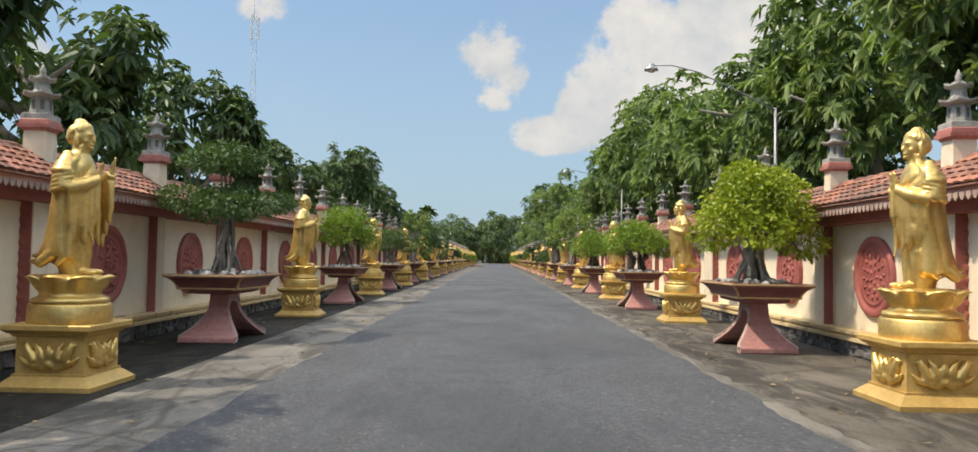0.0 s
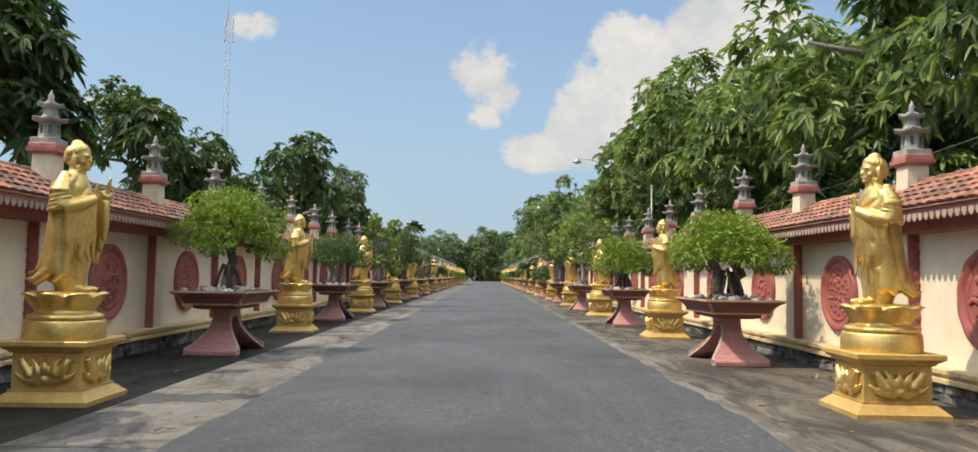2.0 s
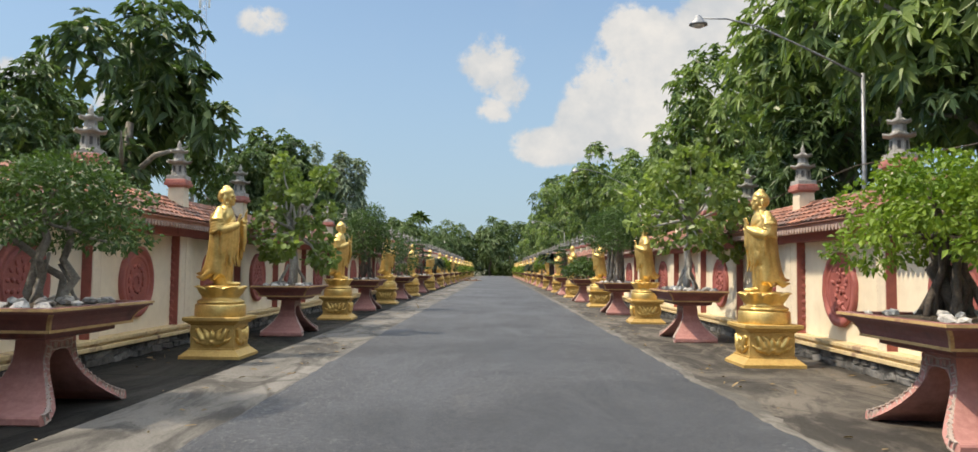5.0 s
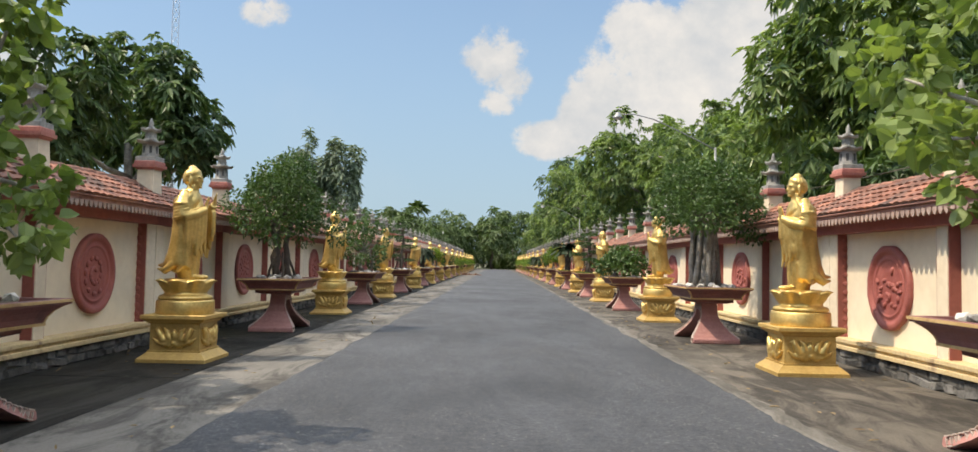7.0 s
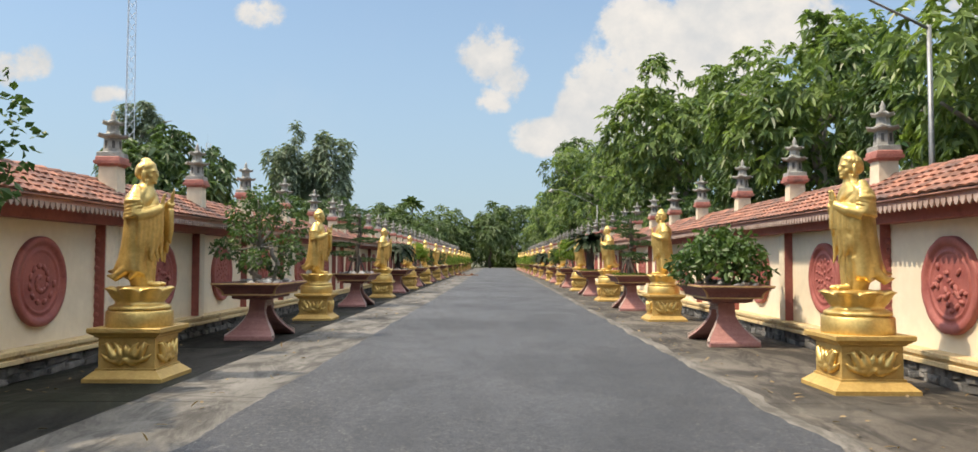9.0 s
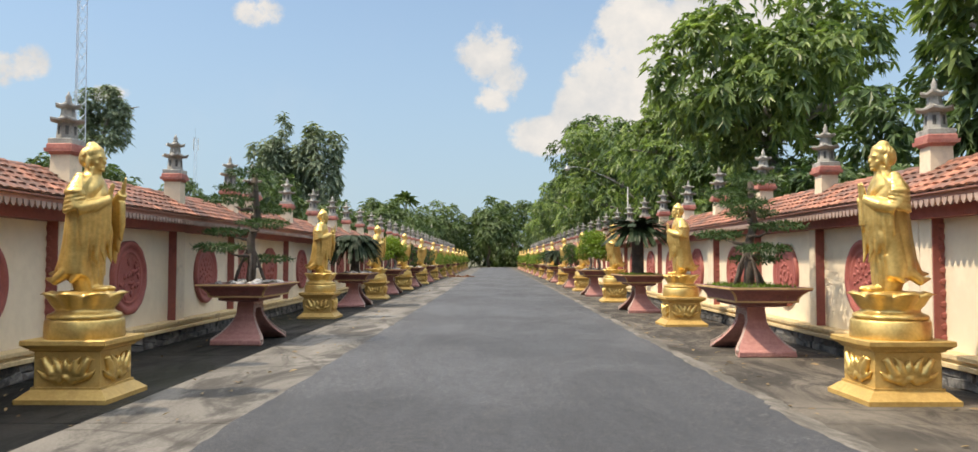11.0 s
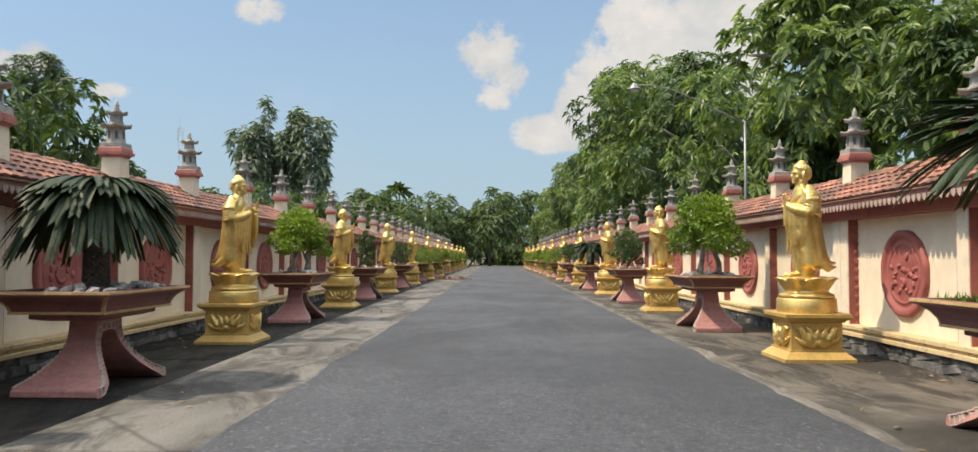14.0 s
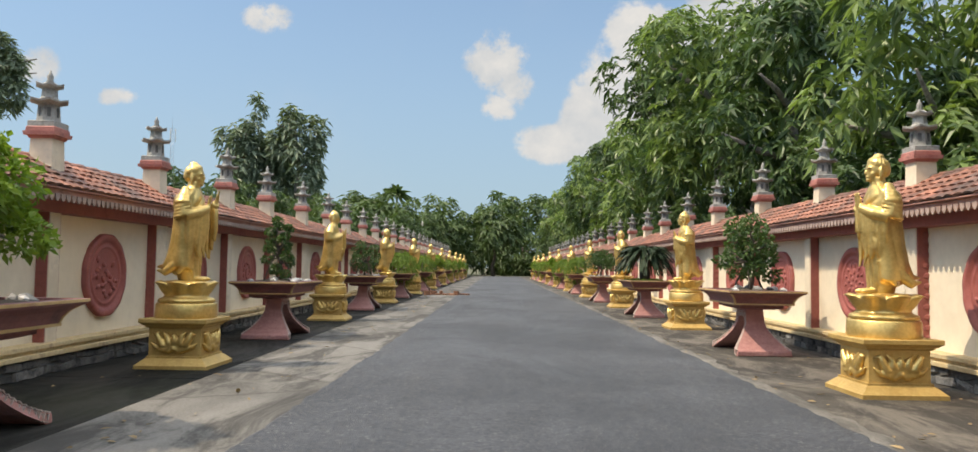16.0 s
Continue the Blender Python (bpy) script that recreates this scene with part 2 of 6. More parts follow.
# brighter copy of mango_leaf: sunlight on the east crowns is put into the colour
MANGO_SUNLIT = leaf_material("mango_leaf_painted_sun", (0.030, 0.072, 0.034), (0.225, 0.305, 0.105), 0.36, 0.33)
FAR_LEAF = leaf_material("far_leaf", (0.048, 0.085, 0.034), (0.115, 0.165, 0.065), 0.55, 0.2)
BLUE_LEAF = leaf_material("eucalyptus_leaf", (0.09, 0.13, 0.09), (0.19, 0.235, 0.16), 0.55, 0.2)
FICUS = leaf_material("ficus_leaf", (0.065, 0.14, 0.018), (0.21, 0.30, 0.045), 0.40, 0.3)
FICUS_DARK = leaf_material("dark_bonsai_leaf", (0.028, 0.068, 0.022), (0.088, 0.150, 0.044), 0.42, 0.22)
LIME = leaf_material("lime_leaf", (0.10, 0.165, 0.014), (0.34, 0.39, 0.045), 0.42, 0.28)
BODHI = leaf_material("bodhi_leaf", (0.085, 0.140, 0.042), (0.235, 0.31, 0.10), 0.40, 0.34)
PINE = leaf_material("conifer_needle", (0.020, 0.050, 0.016), (0.055, 0.105, 0.030), 0.6, 0.15)
CYCAD = leaf_material("cycad_leaf", (0.011, 0.026, 0.012), (0.036, 0.064, 0.026), 0.50, 0.12)
GRASS = leaf_material("grass_blade", (0.06, 0.12, 0.015), (0.17, 0.25, 0.04), 0.6, 0.3)


def ground_material(name, low, high, dirt, dirt_scale, dirt_at, rough, grit, bump, moss=None, cracks=False, specks=None, specular=0.5):
    m = bpy.data.materials.new(name)
    m.use_nodes = True
    q = Graph(m.node_tree)
    tree = m.node_tree
    shader = tree.nodes["Principled BSDF"]
    where = tree.nodes.new("ShaderNodeNewGeometry").outputs["Position"]
    stretch = tree.nodes.new("ShaderNodeMapping")
    stretch.inputs["Scale"].default_value = (1.0, 0.35, 1.0)
    q.link(where, stretch.inputs["Vector"])
    streak = q.noise(stretch.outputs[0], 0.9, 8.0, 0.65, 0.4)
    grain = q.noise(where, grit, 3.0, 0.7)
    patch = q.noise(where, 0.28, 5.0, 0.6)
    base = q.mix(q.ramp(q.math("ADD", q.math("MULTIPLY", streak, 0.6), q.math("MULTIPLY", grain, 0.4)), 0.36, 0.64), low, high)
    d = q.noise(stretch.outputs[0], dirt_scale, 10.0, 0.74, 0.8)
    base = q.mix(q.math("MULTIPLY", q.ramp(d, *dirt_at), 0.85), base, dirt)
    if moss:
        base = q.mix(q.math("MULTIPLY", q.ramp(patch, 0.50, 0.66), 0.6), base, moss)
    if cracks:
        v = tree.nodes.new("ShaderNodeTexVoronoi")
        v.feature = "DISTANCE_TO_EDGE"
        v.inputs["Scale"].default_value = 0.32
        warp = q.mix(0.12, where, tree.nodes.new("ShaderNodeTexNoise").outputs[1])
        q.link(warp, v.inputs["Vector"])
        base = q.mix(q.math("MULTIPLY", q.ramp(v.outputs[0], 0.0, 0.012, 1.0, 0.0), 0.6), base, (0.04, 0.035, 0.03))
    if specks:  # bare chippings, and wheel tracks worn a little lighter
        chip = q.noise(where, 48.0, 2.0, 0.5)
        base = q.mix(q.math("MULTIPLY", q.ramp(chip, 0.56, 0.64), 0.8), base, specks)
        mottle = q.noise(where, 12.0, 4.0, 0.7)
        base = q.mix(q.math("MULTIPLY", q.ramp(mottle, 0.40, 0.62), 0.7), base, high)
        chip = q.noise(where, 24.0, 2.0, 0.5)
        base = q.mix(q.math("MULTIPLY", q.ramp(chip, 0.50, 0.64), 0.6), base, tuple(0.7 * v for v in low))
        base = q.mix(q.math("MULTIPLY", q.ramp(patch, 0.44, 0.60), 0.55), base, tuple(0.85 * v for v in low))
    q.link(base, shader.inputs["Base Color"])
    q.link(q.ramp(d, 0.35, 0.7, *rough), shader.inputs["Roughness"])
    shader.inputs["Specular IOR Level"].default_value = specular
    b = tree.nodes.new("ShaderNodeBump")
    b.inputs["Strength"].default_value, b.inputs["Distance"].default_value = bump, 0.015
    q.link(q.math("ADD", grain, q.math("MULTIPLY", streak, 0.6)), b.inputs["Height"])
    q.link(b.outputs[0], shader.inputs["Normal"])
    return m


ASPHALT = ground_material("old_asphalt", (0.031, 0.036, 0.044), (0.062, 0.068, 0.080), (0.092, 0.094, 0.096), 0.8, (0.56, 0.74), (0.7, 0.9), 110, 0.8, specks=(0.23, 0.225, 0.215))
CONCRETE = ground_material("stained_concrete", (0.062, 0.054, 0.044), (0.150, 0.131, 0.108), (0.026, 0.024, 0.021), 1.9, (0.42, 0.55), (0.7, 0.92), 45, 0.4, moss=(0.17, 0.152, 0.125), cracks=True, specular=0.3)
CONCRETE_PALE = ground_material("pale_dusty_concrete", (0.088, 0.083, 0.074), (0.190, 0.180, 0.163), (0.040, 0.038, 0.035), 1.7, (0.44, 0.60), (0.75, 0.92), 45, 0.35, cracks=True, specular=0.3)
# damp concrete, with the west wall's shade put into its near-black colour
DAMP_SHADE = ground_material("damp_concrete_wall_shade", (0.014, 0.0145, 0.0135), (0.032, 0.031, 0.028), (0.008, 0.009, 0.008), 1.2, (0.42, 0.62), (0.6, 0.9), 40, 0.4, moss=(0.024, 0.027, 0.016), cracks=True, specular=0.12)
EDGING = ground_material("dusty_mortar_edging", (0.105, 0.096, 0.082), (0.19, 0.175, 0.15), (0.06, 0.055, 0.047), 2.6, (0.40, 0.58), (0.75, 0.92), 45, 0.5)
EARTH = ground_material("orchard_earth", (0.08, 0.075, 0.04), (0.14, 0.12, 0.07), (0.05, 0.08, 0.025), 1.0, (0.45, 0.6), (0.9, 1.0), 20, 0.6)


# ---------------------------------------------------------------- mesh helpers
def mesh_from(name, verts, faces, material, smooth=False):
    me = bpy.data.meshes.new(name)
    me.from_pydata([tuple(v) for v in verts], [], [tuple(f) for f in faces])
    me.update()
    me.materials.append(material)
    if smooth:
        me.shade_smooth()
    return me


def mesh_of(name, bm, material, smooth=False):
    bmesh.ops.recalc_face_normals(bm, faces=bm.faces)
    me = bpy.data.meshes.new(name)
    bm.to_mesh(me)
    bm.free()
    me.materials.append(material)
    if smooth:
        me.shade_smooth()
    return me


def part(name, me, parent, label="", at=None):
    ob = new(name, me)
    ob.parent = parent
    if at is not None:
        ob.matrix_basis = at
    return tagged(ob, label)


def thing(name, label, category, group="", at=None, kind=""):
    ob = new(name)
    ob.empty_display_size = 0.1
    if at is not None:
        ob.matrix_basis = at
    return tagged(ob, label, category, group, kind)


def box(bm, x, y, z, a, b, c, bevel=0.0, turn=0.0):
    """A box centred at x, y with its bottom at z, bevelled."""
    m = Matrix.Translation((x, y, z + c / 2)) @ Matrix.Rotation(turn, 4, "Z") @ Matrix.Diagonal((a, b, c, 1))
    made = bmesh.ops.create_cube(bm, size=1, matrix=m)
    if bevel:
        edges = {e for v in made["verts"] for e in v.link_edges}
        bmesh.ops.bevel(bm, geom=list(edges), offset=bevel, segments=1, affect="EDGES")


def boxes(name, rows, material, bevel=0.0):
    bm = bmesh.new()
    for row in rows:
        box(bm, *row, bevel=bevel)
    return mesh_of(name, bm, material)


def loft(rings, closed=True):
    """Verts and faces of a skin over rings of equal length, capped at both ends."""
    n = len(rings[0])
    verts = [p for ring in rings for p in ring]
    faces = []
    for i in range(len(rings) - 1):
        for j in range(n):
            k = (j + 1) % n
            faces.append((i * n + j, i * n + k, (i + 1) * n + k, (i + 1) * n + j))
    if closed:
        faces.append(tuple(reversed(range(n))))
        faces.append(tuple(range((len(rings) - 1) * n, len(rings) * n)))
    return verts, faces


def square_loft(levels, cx=0.0, cy=0.0, ratio=1.0, sides=4, turn=None):
    """Rings of a regular polygon; levels are (z, half width across flats)."""
    turn = math.pi / sides if turn is None else turn
    rings = []
    for z, r in levels:
        r2 = r / math.cos(math.pi / sides)
        rings.append([(cx + r2 * math.cos(turn + 2 * math.pi * j / sides), cy + ratio * r2 * math.sin(turn + 2 * math.pi * j / sides), z) for j in range(sides)])
    return loft(rings)


def rect_loft(levels):
    """Rings of rectangles; levels are (z, half x, half y)."""
    return loft([[(-a, -b, z), (a, -b, z), (a, b, z), (-a, b, z)] for z, a, b in levels])


def tube(points, radii, sides=7):
    """A tapered tube along points."""
    rings, pts = [], [Vector(p) for p in points]
    for i, p in enumerate(pts):
        d = (pts[min(i + 1, len(pts) - 1)] - pts[max(i - 1, 0)]).normalized()
        u = d.cross(Vector((0.3, 1, 0.1))).normalized()
        v = d.cross(u)
        rings.append([p + radii[i] * (math.cos(2 * math.pi * j / sides) * u + math.sin(2 * math.pi * j / sides) * v) for j in range(sides)])
    return loft(rings)


def join(*skins):
    verts, faces = [], []
    for v, f in skins:
        n = len(verts)
        verts += list(v)
        faces += [tuple(i + n for i in face) for face in f]
    return verts, faces


def ellipsoid(bm, centre, radii, turn=(0, 0, 0), sub=2):
    m = Matrix.LocRotScale(centre, Euler([radians(a) for a in turn]), radii)
    bmesh.ops.create_icosphere(bm, subdivisions=sub, radius=1, matrix=m)


# ---------------------------------------------------------------- plan of the avenue
D = 8.5                      # from statue to statue
EAST, WEST = 5.06, -4.50     # inner faces of the two walls
Y0, Y1 = -12.0, 162.0        # the walls' ends
STATUES_EAST = [-1.5, 6.92, 15.34, 23.77, 32.16, 40.29, 48.31, 57.1, 65.0, 73.21, 81.25, 89.24] + [97.3 + 8.1 * k for k in range(8)]
STATUES_WEST = [-1.3, 7.12, 15.36, 23.95, 32.4, 40.46, 48.9, 57.14, 66.88, 74.92, 82.51, 90.25] + [98.2 + 8.1 * k for k in range(8)]
PLANTERS_EAST = [2.7, 10.93, 19.45, 27.73, 35.91, 44.12, 52.6, 60.7, 68.92, 77.08, 85.0] + [93.1 + 8.1 * k for k in range(8)]
PLANTERS_WEST = [2.6, 11.1, 19.85, 28.3, 36.2, 44.75, 53.3, 62.05, 71.15, 78.6, 86.3] + [94.4 + 8.1 * k for k in range(8)]
X_STATUE_EAST, X_STATUE_WEST = 4.0, -3.28
# the bays were set out unevenly: how far each stands from a regular grid
DRIFT_EAST = ((0, 20, 30, 33, 41, 55, 61, 66.5, 70, 78, 84, 92), (1.05, 1.2, 1.05, 0.95, 0.42, 0.2, -0.05, -0.42, -0.6, -0.95, -1.1, -1.25))
DRIFT_WEST = ((0, 10, 19, 28, 41, 47, 53, 56, 59, 62, 66.3, 69, 75, 78, 84, 92), (1.45, 1.38, 1.36, 1.37, 0.8, 0.86, 1.0, 0.15, -0.28, 0.15, -0.45, -0.5, -1.0, -1.35, -1.68, -2.3))


def set_out(y, side):
    return y + float(np.interp(y, *(DRIFT_EAST if side == "east" else DRIFT_WEST)))


rng = random.Random(7)


def bays(side):
    """Panels as (start, end) along y; the piers fill what lies between."""
    out = []
    if side == "east":
        for n in range(-2, 18):
            for c in (0.275, 3.0, 5.72):
                out.append((D * n + c - 1.235, D * n + c + 1.235))
    else:
        for n in range(-2, 7):
            for c in (0.275, 3.0, 5.72):
                if D * n + c < 55.5:
                    out.append((D * n + c - 1.235, D * n + c + 1.235))
        out += [(56.2, 58.7), (59.25, 61.95), (62.25, 64.6), (64.87, 66.15)]
        for n in range(7, 18):
            for c in (0.275, 3.0, 5.72):
                if D * n + c + 2.45 > 62.2 + 2.45 and D * n + c + 2.45 > 67:
                    out.append((D * n + c + 2.45 - 1.235, D * n + c + 2.45 + 1.235))
    moved = []
    for a, b in out:
        m = set_out((a + b) / 2, side) - (a + b) / 2
        moved.append((a + m, b + m))
    moved = [(max(a, moved[i - 1][1] + 0.2) if i else a, b) for i, (a, b) in enumerate(moved)]
    return [p for p in moved if p[1] > Y0 and p[0] < Y1 - 1]


# ground, pavements, road
tagged(new("ground", mesh_from("ground", [(-900, -400, -0.06), (900, -400, -0.06), (900, 2200, -0.06), (-900, 2200, -0.06)], [(0, 1, 2, 3)], EARTH)),
                     "brown earth with patches of weeds beyond the walls", "ground", kind="structure")


def slab_mesh(length, width, material):
    a, b = width / 2, length / 2 - 0.008
    v, f = rect_loft([(-0.055, a, b), (-0.006, a, b), (0.0, a - 0.006, b - 0.006)])
    return mesh_from("slab", v, f, material)


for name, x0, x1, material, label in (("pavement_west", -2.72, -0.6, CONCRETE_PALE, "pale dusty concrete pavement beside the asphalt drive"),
                                      # this strip ends about where the wall's shadow does; its darkness is painted
                                      # shade
                                      ("pavement_wall_foot", -4.7, -2.724, DAMP_SHADE, "damp mossy concrete strip with the wall's shade painted in"),
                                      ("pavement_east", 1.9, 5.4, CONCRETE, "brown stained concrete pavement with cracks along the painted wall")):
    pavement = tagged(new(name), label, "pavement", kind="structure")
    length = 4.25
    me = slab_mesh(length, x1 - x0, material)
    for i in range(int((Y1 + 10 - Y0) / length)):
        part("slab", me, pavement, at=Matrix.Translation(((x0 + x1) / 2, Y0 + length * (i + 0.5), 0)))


def road_edge(y, side):
    wob = noise.noise(Vector((y * 0.9, side * 7.0, 0))) * 0.05 + noise.noise(Vector((y * 3.1, side * 3.0, 5))) * 0.03 + noise.noise(Vector((y * 9.0, side * 3.0, 9))) * 0.025
    if side < 0:
        return -1.66 + 0.30 * min(max((y - 40) / 45, 0), 1) + wob
    return 2.63 + 0.27 * min(max((y - 20) / 65, 0), 1) + wob * 1.5


verts, faces = [], []
N = 1500
for i in range(N):
    y = Y0 + (Y1 + 8 - Y0) * i / (N - 1)
    a, b = road_edge(y, -1), road_edge(y, 1)
    verts += [(a, y, 0.001), (a + 0.03, y, 0.010), (0.6, y, 0.022), (b - 0.03, y, 0.010), (b, y, 0.001)]
for i in range(N - 1):
    for j in range(4):
        k = i * 5 + j
        faces.append((k, k + 1, k + 6, k + 5))
tagged(new("road", mesh_from("road", verts, faces, ASPHALT)), "grey worn asphalt drive with a ragged dusty edge", "road", kind="structure")
verts, faces = [], []
for i in range(N):
    y = Y0 + (Y1 + 8 - Y0) * i / (N - 1)
    b = road_edge(y, 1)
    w = 0.15 + 0.10 * noise.noise(Vector((y * 0.6, 2.0, 1.0))) + 0.07 * noise.noise(Vector((y * 2.7, 4.0, 1.0))) + 0.04 * noise.noise(Vector((y * 8.0, 4.0, 3.0)))
    verts += [(b - 0.03, y, 0.002), (b + 0.02, y, 0.012), (b + max(0.03, w * 0.7), y, 0.009), (b + max(0.04, w), y, 0.001)]
for i in range(N - 1):
    for j in range(3):
        k = i * 4 + j
        faces.append((k, k + 1, k + 5, k + 4))
tagged(new("road_edging", mesh_from("road_edging", verts, faces, EDGING)), "ragged pale mortar edging along the asphalt", "road edging", kind="structure")


# ---------------------------------------------------------------- walls
def medallion_mesh(style):
    """A round plaque of half a metre radius, standing off a wall that faces +x."""
    bm = bmesh.new()
    n, R = 48, 0.49
    profile = [(0.0, R), (0.05, R), (0.06, R - 0.02), (0.06, R - 0.07), (0.035, R - 0.085), (0.03, R - 0.13), (0.042, R - 0.14), (0.042, R - 0.16), (0.028, R - 0.175)]
    rings = []
    for x, r in profile:
        ring = []
        for j in range(n):
            t = 2 * math.pi * j / n
            rr = r * (1 + (0.022 * abs(math.sin(6 * t)) if style == 2 and r > 0.45 else 0))
            ring.append(bm.verts.new((x, rr * math.cos(t), rr * math.sin(t))))
        rings.append(ring)
    for a, b in zip(rings, rings[1:]):
        for j in range(n):
            bm.faces.new((a[j], a[(j + 1) % n], b[(j + 1) % n], b[j]))
    bm.faces.new(rings[-1])
    r = random.Random(style)
    if style == 0:      # coiled relief
        for i in range(20):
            t = i * 0.55
            rad = 0.05 + 0.011 * i
            ellipsoid(bm, (0.031, rad * math.cos(t), rad * math.sin(t)), (0.018, 0.055, 0.036), (math.degrees(t) + 90, 0, 0), 1)
    elif style == 1:    # rosette of petals
        for ring, count, size in ((0.08, 5, 0.045), (0.17, 9, 0.05), (0.255, 14, 0.042)):
            for i in range(count):
                t = 2 * math.pi * i / count + ring * 9
                ellipsoid(bm, (0.029, ring * math.cos(t), ring * math.sin(t)), (0.015, size, size * 0.6), (math.degrees(t), 0, 0), 1)
    else:               # flowers and stems
        for i in range(24):
            t, rad = r.uniform(0, 6.28), 0.29 * math.sqrt(r.random())
            ellipsoid(bm, (0.03, rad * math.cos(t), rad * math.sin(t)), (0.028, r.uniform(0.03, 0.07), 0.03), (r.uniform(0, 180), 0, 0), 1)
    for f in bm.faces:
        f.smooth = len(f.verts) < 5
    return mesh_of("medallion", bm, RED_RELIEF)


MEDALLIONS = [medallion_mesh(i) for i in range(3)]


def stone_mesh(seed, w, h):
    r = random.Random(seed)
    j = lambda s: r.uniform(-s, s)
    a, b = w / 2 - 0.012, h / 2 - 0.010
    back = [(0, -a + j(0.02), -b + j(0.012)), (0, a + j(0.02), -b + j(0.012)), (0, a + j(0.02), b + j(0.012)), (0, -a + j(0.02), b + j(0.012))]
    cut = [(0, *(Vector(back[i][1:]) * 0.55 + Vector(back[(i + 1) % 4][1:]) * 0.45)) for i in range(4)]
    ring = [p for i in range(4) for p in (back[i], cut[i])]
    ring = [(0, p[1] * (1 + j(0.04)), p[2] * (1 + j(0.04))) for p in ring]
    front = [(0.022 + j(0.008), p[1] * 0.84, p[2] * 0.80) for p in ring]
    v, f = loft([ring, front])
    return mesh_from("stone", v, [tuple(reversed(x)) for x in f], RUBBLE)


STONES = {(i, w): stone_mesh(100 * i + int(w * 100), w, 0.18) for i in range(5) for w in (0.22, 0.30, 0.38, 0.46)}


def tile_skin(w, l):
    """One roof tile: rolled across, thick at its lower edge. x runs down the slope."""
    rows = []
    for x in (0.0, l):
        rows.append([(x, w * (k / 4 - 0.5), (0.0, 0.011, 0.015, 0.011, 0.0)[k] + (0.016 if x else 0)) for k in range(5)])
    low = [(l, p[1], p[2] - 0.020) for p in rows[1]]
    verts = rows[0] + rows[1] + low
    faces = [(k, k + 5, k + 6, k + 1) for k in range(4)] + [(5 + k, 10 + k, 11 + k, 6 + k) for k in range(4)]
    return verts, faces


